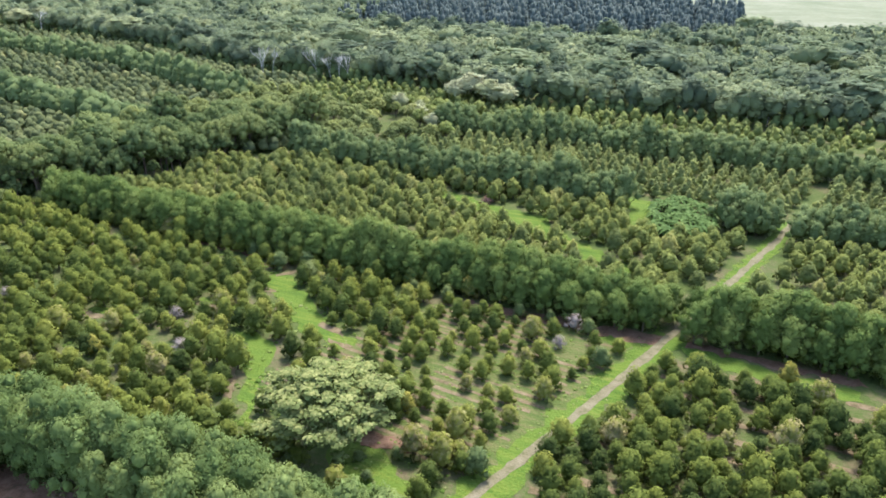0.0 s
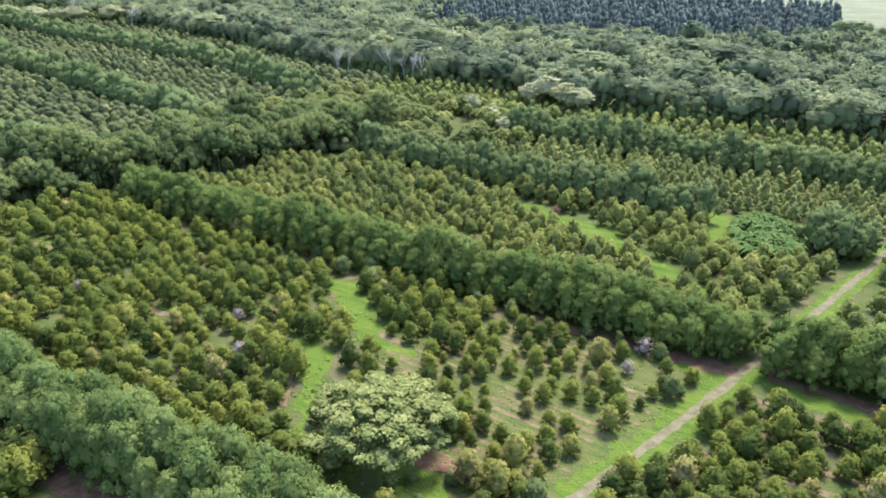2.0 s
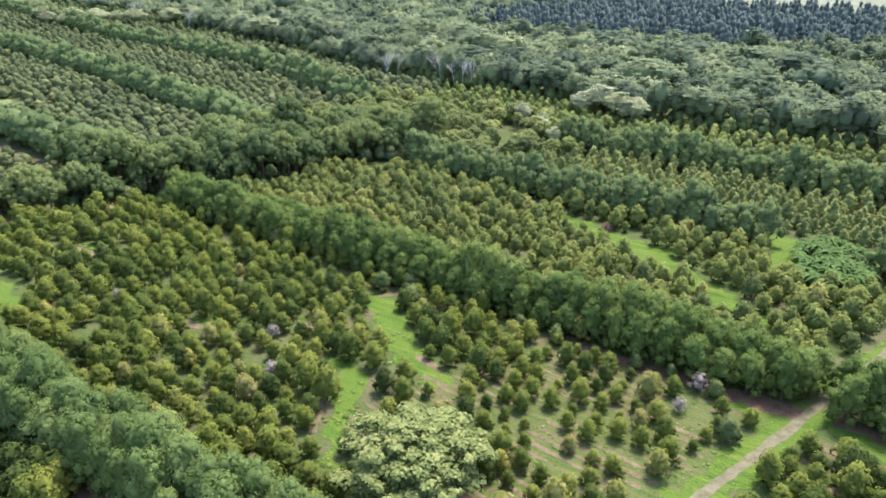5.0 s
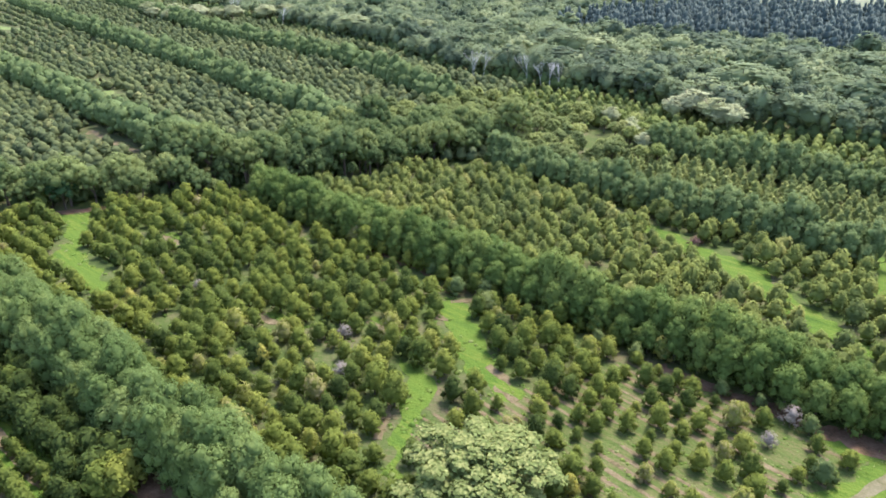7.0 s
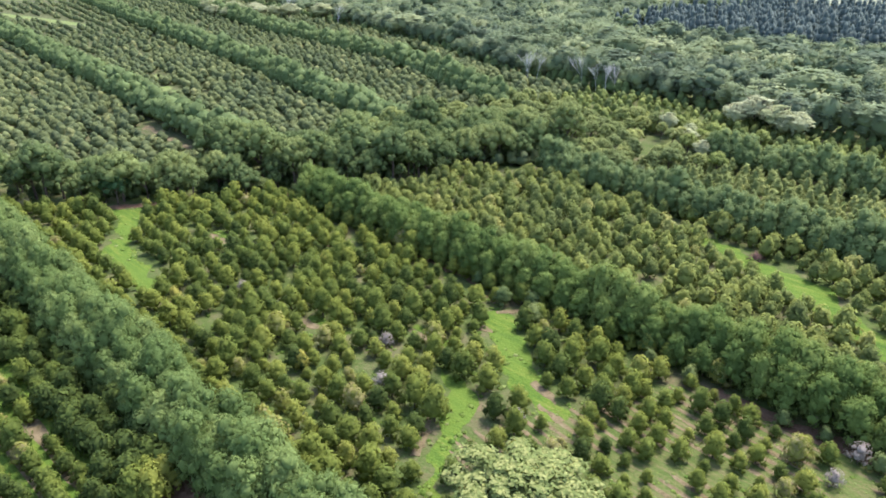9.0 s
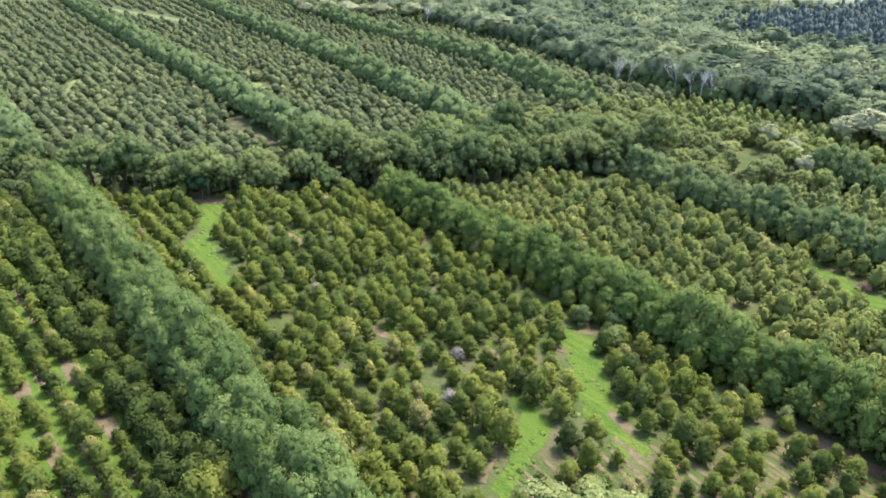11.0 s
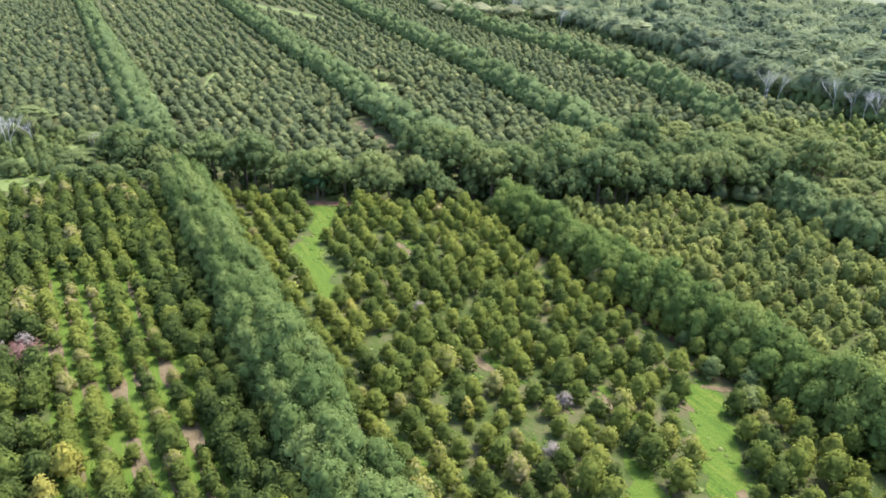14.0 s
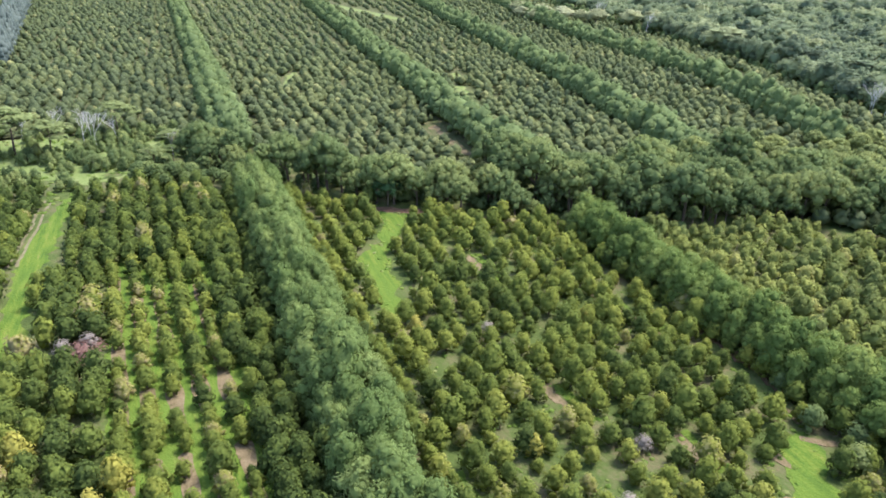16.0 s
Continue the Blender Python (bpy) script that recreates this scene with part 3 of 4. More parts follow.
def orchard_lobes(n, r, h):
    """Lobes of an egg-shaped fruit tree of radius r and height h, broadest below the middle: a body, and boughs that hug it."""
    out = [(0, 0, h * 0.40, r * 0.84, r * 0.84, h * 0.34), (r * rng.normal(0, 0.06), r * rng.normal(0, 0.06), h * 0.66, r * 0.56, r * 0.56, h * 0.31)]
    for k in range(n - 2):
        u = (k + 0.5) / (n - 2)
        a = k * 2.399 + rng.uniform(-0.4, 0.4)
        z = h * (0.18 + 0.66 * u)
        q = r * (0.82 - 0.72 * u ** 1.4) * rng.uniform(0.8, 1.12)
        w = r * 0.27 * rng.uniform(0.75, 1.3)
        out.append((q * math.cos(a), q * math.sin(a), z, w, w, w * 0.85))
    return out


def stump(height, radius):
    return tube([(0, 0, -0.1), (0, 0, height)], [radius, radius * 0.6], 3)


def orchard_proto(n, sprays, length, level, limbs):
    r, h = 1.95, 4.3
    return crown(rng, orchard_lobes(n, r, h), sprays, length, level, 0.80 if n > 8 else 1.0), trunk_arrays(rng, h * 0.6, 0.11, limbs, 5) if limbs else stump(h * 0.5, 0.12)


def conical_proto():
    """A young pointed tree, broad at the foot."""
    r, h = 2.1, 4.4
    lobes = [(0, 0, h * 0.32, r * 0.82, r * 0.82, h * 0.26), (0, 0, h * 0.55, r * 0.50, r * 0.50, h * 0.26), (0, 0, h * 0.78, r * 0.24, r * 0.24, h * 0.20)]
    for k in range(9):
        u, a = (k + 0.5) / 9, k * 2.399 + rng.uniform(-0.4, 0.4)
        q, w = r * (0.86 - 0.80 * u) * rng.uniform(0.8, 1.1), r * 0.24 * rng.uniform(0.8, 1.2)
        lobes.append((q * math.cos(a), q * math.sin(a), h * (0.16 + 0.74 * u), w, w, w * 0.9))
    return crown(rng, lobes, 120, 0.60, 1, 0.80), stump(h * 0.5, 0.12)


CONICAL = [conical_proto() for _ in range(4)]
NEAR = [orchard_proto(14, 340, 0.40, 1, 3) for _ in range(6)]
MID = [orchard_proto(9, 140, 0.62, 1, 0) for _ in range(4)]
FAR = [orchard_proto(5, 18, 0.9, 1, 0) for _ in range(6)]
LAST = [orchard_proto(3, 5, 1.2, 1, 0) for _ in range(4)]


def kept(s, c):
    """The stretch of country that is built up with trees."""
    return c > -34 + 0.154 * (s + 283) and s < 38 + 0.12 * (c - 94) and math.hypot(s, c) < 960


def field(s_lo, s_hi, c_lo, c_hi, rows, step, gap=0.03, size=1.0, vary=0.17, jit=0.58, seed=1, tone=0.42, wild=0.012, near_road=None):
    """Places of trees in rows between two bounds; s_lo, s_hi, c_lo, c_hi may be functions."""
    r = np.random.default_rng(seed)
    call = lambda f, v: f(v) if callable(f) else f
    out = []
    mid_s = 0.5 * (call(s_lo, call(c_lo, 0)) + call(s_hi, call(c_lo, 0)))
    for k in range(rows):
        u = (k + 0.5) / rows
        guess = call(c_lo, mid_s) + u * (call(c_hi, mid_s) - call(c_lo, mid_s))
        s = call(s_lo, guess) + r.uniform(0, step)
        end = call(s_hi, guess)
        while s < end:
            lo, hi = call(c_lo, s), call(c_hi, s)
            c = lo + u * (hi - lo)
            big = size * (1 + vary * r.normal() + 0.16 * wob(s, c, 22, seed))
            lean = gap + 0.06 * max(0, wob(s, c, 14, seed + 3) - 0.25) * 4
            if near_road:
                lean, big = near_road(s, c, lean, big)
            a, b = s + r.normal(0, jit), c + r.normal(0, jit)
            if r.random() > lean and kept(a, b) and free(a, b) and big > 0.3:
                # the 0.45 paints a patch of sun into the leaves round (-270, 290)
                tint = min(0.9, tone + (0.45 if (s + 270) ** 2 + (c - 290) ** 2 < 400 else 0) + 0.22 * r.normal() + 0.42 * wob(s, c, 30, seed + 5))
                if r.random() < wild:
                    tint = r.choice((0.98, 1.0))
                out.append((a, b, max(0.45, min(1.45, big)), min(0.74, max(0.02, tint)) if tint < 0.97 else tint))
            s += step
    return out


def tilt(c0, slope, s0):
    return lambda s: c0 + slope * (s - s0)


young = lambda c: -62 + 0.45 * (c - 96)
near = field(lambda c: along(BELT, c) + 4.5, lambda c: min(young(c) if c > 76 else -44, along(ROAD, c) - 4), 58.8, 118.8, 15, 4.3, 0.06, 1.04, 0.19, 0.42, seed=1, wild=0.03)
near_young = field(young, lambda c: along(ROAD, c) - 4, tilt(74, -0.12, -40), tilt(118, -0.12, -40), 11, 3.9, 0.12, 0.80, 0.26, 0.30, seed=11, tone=0.6)
near_young += field(-44, lambda c: along(ROAD, c) - 4, 58.8, 74.8, 4, 4.0, 0.10, 1.08, 0.15, 0.3, seed=12)
near_left = field(-190, -75, tilt(15.95, 0.055, -126), tilt(36.45, 0.055, -126), 5, 2.9, 0.12, 0.89, 0.17, 0.26, seed=2, tone=0.48, wild=0.08)
near_left += field(-250, -190, tilt(6.5, 0.033, -117), tilt(42, 0.033, -117), 9, 3.6, 0.05, 1.15, 0.2, 0.45, seed=14, wild=0.05, tone=0.06)
near_left += field(-190, -75, tilt(0.5, 0.033, -117), tilt(15.8, 0.055, -126), 4, 3.5, 0.04, 1.18, 0.24, 0.5, seed=15, tone=0.12, wild=0.06)
near_left += field(lambda c: along(BELT, c) + 3, -46, tilt(119.2, 0.012, -120), tilt(122.6, 0.012, -120), 1, 4.2, 0.04, 1.05, 0.16, 0.4, seed=17, tone=0.36)
# tone 0.02 darkens these leaves to stand for the windbreak's shade
near_left += field(-238, -89, tilt(36.6, 0.05, -126), 46.0, 3, 3.2, 0.02, 1.22, 0.16, 0.6, seed=13, tone=0.02, wild=0)
near_left += field(-226, -46, 57.2, 60.2, 1, 3.8, 0.04, 1.05, 0.16, 0.4, seed=16, tone=0.34, wild=0)
near_right = field(lambda c: along(ROAD, c) + 2, 90, tilt(57.9, -0.03, 10), tilt(112.3, -0.03, 10), 16, 3.9, 0.05, 1.02, 0.17, 0.38, seed=3, tone=0.26, wild=0.07)
outer_left = field(-252, -90, -45, -6, 11, 4.3, 0.05, 1.1, 0.2, 0.9, seed=4, tone=0.16, wild=0.04)
second = field(lambda c: along(BELT, c) + 4, lambda c: along(ROAD, c) - 5, 131.5, 189.5, 14, 4.4, 0.04, 1.12, 0.19, 0.5, seed=5, wild=0.03)
second_right = field(lambda c: along(ROAD, c) + 5, 110, 131, 180, 12, 4.4, 0.05, 1.12, 0.15, 0.4, seed=6)
third = field(lambda c: along(BELT, c) + 8, 160, 200, 238, 9, 4.6, 0.03, 1.08, 0.15, 0.35, seed=7)
fourth = field(-205, 170, 262, lambda s: along(W_FAR["wood"], s) - 2, 9, 4.7, 0.05, 1.0, seed=8, wild=0, tone=0.3)


def far_c(key, off):
    return lambda s: along(W_FAR[key], s) + off


beyond = []
for i, (lo, hi, rows, s_end) in enumerate([(far_c("one", 7), far_c("two", -7), 18, lambda c: along(BELT, c) - 22),
                                           (far_c("two", 7), far_c("three", -7), 15, lambda c: along(BELT, c) - 31),
                                           (far_c("three", 7), far_c("four", -7), 14, lambda c: along(BELT, c) - 30),
                                           (far_c("four", 7), far_c("wood", -3), 12, lambda c: -205),
                                           (lambda s: -130, far_c("one", -7), 38, lambda c: -318 if c < 30 else -290)]):
    beyond += field(-470, s_end, lo, hi, max(8, int(rows * 0.84)), 5.0, 0.06, 1.70, 0.26, 1.1, seed=20 + i, tone=0.36 if i < 4 else 0.14, wild=0.04)
    beyond += field(-940, -470, lo, hi, max(6, int(rows * 0.70)), 6.5, 0.06, 2.0, 0.26, 1.6, seed=40 + i, tone=0.32 if i < 4 else 0.12, wild=0.03)


def place_rows(trees, protos, r, power=1.0, tall=1.0):
    return [(*world_xy(s, c), 0, r.uniform(0, 6.3), w, w ** power * tall * r.uniform(0.9, 1.15), r.integers(len(protos)), t) for s, c, w, t in trees]


def join_field(name, trees, protos, label, mats=("orchard_j", "bark"), tall=1.0):
    joined(name, [with_trunk(*p) for p in protos], place_rows(trees, protos, rng, 1.0, tall), [M[m] for m in mats], label, "orchard trees")


# the single trees: those round the young planting in the middle of the plan
single = sorted(near + near_young + near_left + near_right, key=lambda q: math.hypot(q[0] + 68, (q[1] - 84) * 1.1))
cut = 300
orchard_models = []
for cr, tr in NEAR:
    orchard_models.append((mesh_of("orchard_crown", *cr, [M["orchard"]]), mesh_of("orchard_trunk", *tr, [M["bark"]])))
for s, c, w, t in single[:cut]:
    cme, tme = orchard_models[rng.integers(len(orchard_models))]
    small = w < 0.8
    ob = thing("orchard_tree", "small young orchard tree in a mulched row" if small else "rounded green orchard tree with dense leathery leaves", "tree", "orchard trees in rows")
    part("trunk", tme, ob)
    part("crown", cme, ob)
    ob.matrix_basis = pose(*world_xy(s, c), 0, 0, 0, rng.uniform(0, 360)) @ Matrix.Diagonal((w, w, w * rng.uniform(0.9, 1.15), 1))
is_near = lambda q: q[0] > -150 and q[0] < 45
join_field("orchard_rows", [q for q in single[cut:] if is_near(q)], NEAR, "dense rows of rounded green orchard trees")
join_field("orchard_rows_by_belt", [q for q in single[cut:] if not is_near(q)], MID, "orchard rows running up to the wooded belt")
join_field("orchard_rows_beyond_hedge", second + second_right, MID, "orchard rows behind the middle windbreak", ("orchard_l", "bark"))
join_field("orchard_rows_by_track", outer_left, MID, "orchard rows beside the grassy track")
join_field("orchard_rows_third", third, CONICAL, "third orchard block with conical trees in rows", ("young_j", "bark"))
join_field("orchard_rows_far", fourth, FAR, "distant orchard rows before the edge of the wood", ("orchard_l", "bark"))
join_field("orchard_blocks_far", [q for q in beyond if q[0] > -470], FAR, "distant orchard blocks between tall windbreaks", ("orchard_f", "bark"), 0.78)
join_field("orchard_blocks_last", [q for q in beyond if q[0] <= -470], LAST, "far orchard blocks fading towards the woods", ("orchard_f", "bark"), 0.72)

# ---------------------------------------------------------------- windbreaks
def hedge_lobes(n, r, h):
    """A tall leafy tree, clothed nearly to the foot, its top a heap of rounded tufts."""
    out = [(0, 0, h * 0.44, r * 0.84, r * 0.84, h * 0.38), (0, 0, h * 0.70, r * 0.66, r * 0.66, h * 0.24)]
    for k in range(n - 2):
        u = (k + 0.5) / (n - 2)
        a = k * 2.399 + rng.uniform(-0.4, 0.4)
        q = r * (0.90 - 0.70 * u ** 2.6) * rng.uniform(0.75, 1.12)
        w = r * 0.27 * rng.uniform(0.7, 1.4)
        out.append((q * math.cos(a), q * math.sin(a), h * (0.14 + 0.76 * u) + rng.normal(0, 0.03 * h), w, w, w * 0.95))
    return out


def hedge_proto(n, sprays, length, limbs, core=0.72):
    return crown(rng, hedge_lobes(n, 3.9, 11.0), sprays, length, 1, core, 0.5, 0.7, whole=0.35), trunk_arrays(rng, 7.5, 0.22, limbs, 6, 0.25) if limbs else stump(6, 0.25)


HEDGE_NEAR = [hedge_proto(30, 1900, 0.36, 4, 0.70) for _ in range(5)]
HEDGE_FAR = [hedge_proto(14, 360, 0.66, 0, 0.8) for _ in range(4)]
HEDGE_LAST = [hedge_proto(9, 70, 0.9, 0, 0.95) for _ in range(4)]


def hedge_line(s0, s1, c_of, step, r, width=3.3, size=1.0, skip=None):
    """Three staggered rows, the middle one the tallest."""
    out, s, k = [], s0, 0
    while s < s1:
        side = (0, 1, -1)[k % 3]
        c = c_of(s) + width * side + r.normal(0, 0.4)
        w = size * (1.0 if side == 0 else 0.8) * r.uniform(0.82, 1.14) * (1 + 0.22 * wob(s, c, 12, 9))
        if not (skip and skip(s)) and kept(s, c):
            out.append((s + r.normal(0, 0.4), c, w, min(1, max(0, 0.5 + 0.22 * r.normal()))))
        s += step
        k += 1
    return out


road_gap = lambda c: (lambda s: abs(s - along(ROAD, c)) < 1.7)
hedge_one = hedge_line(-236, -20, lambda s: 51.0, 1.6, rng, 3.6, 0.95)
hedge_two = hedge_line(-174, 60, lambda s: 126.0, 1.65, rng, size=0.93, skip=road_gap(125))
hedge_three = hedge_line(-142, -29, lambda s: 196.0 - 0.05 * (s + 142), 1.25, rng, size=0.95) + hedge_line(-3, 60, lambda s: 186.5, 1.25, rng, size=0.9, skip=road_gap(187))
hedge_four = hedge_line(-110, 190, lambda s: 244.0 - 0.03 * (s + 110), 1.3, rng, size=0.95)
hedge_far = []
for key, end in (("one", -275), ("two", -212), ("three", -205), ("four", -205)):
    hedge_far += [(s, c, w, 0.65 * t) for s, c, w, t in hedge_line(-960, end, far_c(key, 0), 2.1, rng, 4.4, 1.2)]
hedge_models = [(mesh_of("hedge_crown", *cr, [M["hedge"]]), mesh_of("hedge_trunk", *tr, [M["bark"]])) for cr, tr in HEDGE_NEAR]
deep_models = [(mesh_of("hedge_crown_deep", *cr, [M["hedge_deep"]]), tme) for (cr, tr), (cme, tme) in zip(HEDGE_NEAR, hedge_models)]
for s, c, w, t in hedge_one + hedge_two:
    cme, tme = (hedge_models if c < 90 else deep_models)[rng.integers(len(hedge_models))]
    ob = thing("windbreak_tree", "tall bushy windbreak tree with feathery grey-green foliage" if c < 90 else "tall dark green windbreak tree in a closed row", "tree",
               "trees of the windbreak rows")
    part("trunk", tme, ob)
    part("crown", cme, ob)
    ob.matrix_basis = pose(*world_xy(s, c), 0, 0, 0, rng.uniform(0, 360)) @ Matrix.Diagonal((w, w, w * rng.uniform(0.92, 1.12) * (1.24 if c < 90 else 1.08), 1))
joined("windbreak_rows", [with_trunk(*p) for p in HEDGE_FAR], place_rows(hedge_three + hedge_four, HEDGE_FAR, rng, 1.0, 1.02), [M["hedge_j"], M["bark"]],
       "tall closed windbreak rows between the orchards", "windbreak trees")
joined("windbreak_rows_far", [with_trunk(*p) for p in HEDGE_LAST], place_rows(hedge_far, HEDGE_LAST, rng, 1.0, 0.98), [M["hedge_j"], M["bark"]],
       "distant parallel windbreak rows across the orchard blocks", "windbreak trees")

# ---------------------------------------------------------------- the wooded gulch across the fields
def round_lobes(n, r, h, low=0.45, flat=0.6):
    out = []
    for k in range(n):
        u = (k + 0.5) / n
        a = k * 2.399 + rng.uniform(-0.4, 0.4)
        q = r * math.sqrt(u) * 0.8 * rng.uniform(0.85, 1.1)
        z = h * (1 - (1 - low) * (q / r) ** 2) - r * 0.2 + rng.normal(0, 0.03 * h)
        w = r * rng.uniform(0.26, 0.40)
        out.append((q * math.cos(a), q * math.sin(a), z, w, w, w * flat))
    return out


def small_tufts(n, r, h):
    """A domed crown made of many small rounded tufts over a dark body."""
    out = [(0, 0, h * 0.66, r * 0.76, r * 0.76, h * 0.19)]
    for k in range(n - 1):
        u = (k + 0.5) / (n - 1)
        a = k * 2.399 + rng.uniform(-0.4, 0.4)
        q = r * math.sqrt(u) * 0.95 * rng.uniform(0.9, 1.08)
        w = r * rng.uniform(0.16, 0.29)
        out.append((q * math.cos(a), q * math.sin(a), h * (0.94 - 0.44 * (q / r) ** 2.4) + rng.normal(0, 0.02 * h), w, w, w * 0.9))
    return out


def gulch_proto():
    r, h = rng.uniform(4.8, 6.4), rng.uniform(10, 13)
    return crown(rng, small_tufts(32, r, h), 820, 0.62, 1, 0.74, 0.7, 0.7, whole=0.3), trunk_arrays(rng, h * 0.75, 0.3, 6, 6, 0.4)


GULCH_TREES = [gulch_proto() for _ in range(6)]
gulch_models = [(mesh_of("gulch_crown", *cr, [M["gulch"]]), mesh_of("gulch_trunk", *tr, [M["bark"]])) for cr, tr in GULCH_TREES]
c = 35.0
while c < 215:
    for k in range(0 if 60 < c < 118 else -1, 2 if c < 112 else 4 if c < 150 else 5):
        s = along(BELT, c) - 4.0 - k * (6.6 if k >= 0 else 2.0) + rng.normal(0, 1.2)
        b = c + rng.normal(0, 1.5)
        if abs(b - 50.5) < 6 and s > -240:
            continue
        cme, tme = gulch_models[rng.integers(6)]
        w = (rng.uniform(1.0, 1.3) if rng.random() < 0.25 else rng.uniform(0.66, 0.95)) * (1.1 if c > 115 else 0.95) * (1 if k >= 0 else 0.5)
        ob = thing("gulch_tree", "broad dark green tree of the wooded belt crossing the orchards", "tree", "trees of the wooded belt")
        part("trunk", tme, ob)
        part("crown", cme, ob)
        ob.matrix_basis = pose(*world_xy(s, b), 0, 0, 0, rng.uniform(0, 360)) @ Matrix.Diagonal((w, w, w * rng.uniform(1.02, 1.22), 1))
    c += 5.2

floor_bushes = []
r = np.random.default_rng(91)
# filler bushes at the lowest tints: the belt's deep shade as leaf colour
for _ in range(420):
    c = r.uniform(32, 212)
    floor_bushes.append((along(BELT, c) - r.uniform(5, 26), c, r.uniform(0.5, 1.0), min(1, max(0, 0.05 + 0.1 * r.normal()))))
edge_trees = [(r.uniform(-262, -241), r.uniform(18, 46), r.uniform(0.26, 0.55), min(1, max(0, 0.4 + 0.3 * r.normal()))) for _ in range(34)]
joined("field_end_trees", [with_trunk(*p) for p in GULCH_TREES], place_rows([q for q in edge_trees if not inside(GLADES["scrub"], q[0], q[1])], GULCH_TREES, rng), [M["gulch_j"], M["bark"]],
       "mixed low trees at the end of the orchard rows", "trees")
joined("belt_undergrowth", [with_trunk(*p) for p in FAR], place_rows([q for q in floor_bushes if not inside(GLADES["scrub"], q[0], q[1])], FAR, rng), [M["gulch_j"], M["bark"]],
       "undergrowth tinted dark for the shade beneath the wooded belt", "bushes")

# ---------------------------------------------------------------- the great wood beyond
def dome_lobes(n, r, h):
    """A broad uneven head: three to five domes that run together, each in tiers of thin flat cushions."""
    heads = [(0, 0, 0.72 * r, h)]
    for k in range(rng.integers(2, 5)):
        a = k * 2.1 + rng.uniform(-0.5, 0.5)
        heads.append((math.cos(a) * r * 0.52, math.sin(a) * r * 0.52, r * rng.uniform(0.40, 0.6), h * rng.uniform(0.80, 0.97)))
    out = [(x, y, top * 0.60, q * 0.84, q * 0.84, top * 0.25) for x, y, q, top in heads]
    for k in range(n):
        x, y, q, top = heads[k % len(heads)]
        u = (k // len(heads) + 0.5) / math.ceil(n / len(heads))
        a = k * 2.399 + rng.uniform(-0.4, 0.4)
        d, w = q * 0.95 * math.sqrt(u) * rng.uniform(0.9, 1.1), q * rng.uniform(0.24, 0.44)
        out.append((x + d * math.cos(a), y + d * math.sin(a), top * (0.92 - 0.40 * (d / q) ** 2) + rng.normal(0, 0.03 * h), w, w * rng.uniform(0.7, 1.1), w * 0.20))
    return out


def umbrella_proto(n, sprays, length):
    r, h = rng.uniform(7, 10), rng.uniform(13, 18)
    return crown(rng, dome_lobes(n, r, h), sprays, length, 1, 0.86, 0.9, 0.8, 0.04, 0.85, 0.35), (trunk_arrays(rng, h * 0.8, 0.30, 3, 4, 0.4) if n > 8 else stump(h * 0.8, 0.35))


def wood_proto(k, fine):
    """Umbrella crowns, and every third one a round-headed tree."""
    if k % 3 == 2:
        r, h = rng.uniform(5.0, 7.0), rng.uniform(11, 15)
        return crown(rng, small_tufts(14 if fine else 6, r, h), 260 if fine else 110, 1.0 if fine else 1.5, 1, 0.80, 0.8, 0.8, whole=0.4), stump(h * 0.7, 0.4)
    return umbrella_proto(22 if fine else 7, 400 if fine else 130, 0.95 if fine else 1.5)


UMBRELLA = [wood_proto(k, True) for k in range(9)]
WOOD_LAST = [wood_proto(k, False) for k in range(6)]
ROUND = [(crown(rng, [(0, 0, 2.6, 2.3, 2.3, 1.5)] + [(1.2 * math.cos(a), 1.2 * math.sin(a), rng.uniform(2.8, 3.4), 1.2, 1.2, 0.8) for a in (rng.uniform(0, 1), rng.uniform(2, 3), rng.uniform(4, 5.2))], 34, 0.8, 1, 0.66, 0.8, 0.8, 0.1, 0.3), stump(2.2, 0.15)) for _ in range(4)]
wood, under, mixed, edge_bushes = [], [], [], []
r = np.random.default_rng(31)
cells = {}
for _ in range(30000):
    s, c = r.uniform(-960, 120), r.uniform(250, 900)
    edge = along(W_FAR["wood"], s)
    if not kept(s, c) or c < edge + 5 or (c > along(W_FAR["conifers"], s) - 3 and -320 < s < -25) or (s > -25 and c > 585) or (s < -330 and c > 700 - 0.25 * (s + 330)):
        continue
    w = r.uniform(0.75, 1.9) if r.random() < 0.5 else r.uniform(0.55, 0.95)
    key = (int(s // 26), int(c // 26))
    near_by = [q for i in (-1, 0, 1) for j in (-1, 0, 1) for q in cells.get((key[0] + i, key[1] + j), ())]
    if all((s - q[0]) ** 2 + (c - q[1]) ** 2 > (4.9 * (w + q[2])) ** 2 for q in near_by):
        cells.setdefault(key, []).append((s, c, w))
        wood.append((s, c, w, min(1, max(0, 0.42 + 0.30 * r.normal() + 0.7 * wob(s, c, 70, 12)))))
for s, c, w, t in wood:
    for _ in range(1):
        a, b = s + r.normal(0, 8), c + r.normal(3, 7)
        if b > along(W_FAR["wood"], a) + 13:
            under.append((a, b, r.uniform(1.7, 2.5), min(1, max(0, 0.40 + 0.3 * r.normal()))))
for s in np.arange(-900, 60, 4.0):     # bushes that close the wood's edge
    c = along(W_FAR["wood"], s) + r.uniform(0, 7)
    if kept(s, c):
        edge_bushes.append((s, c, r.uniform(1.0, 1.9), min(1, max(0, 0.3 + 0.2 * r.normal()))))
for _ in range(170):       # the mixed trees between the belt and the wood
    s, c = r.uniform(-215, -105), r.uniform(198, 266)
    if s < along(BELT, c) + 30:
        mixed.append((s, c, r.uniform(0.34, 0.72), min(1, max(0, 0.25 + 0.25 * r.normal()))))
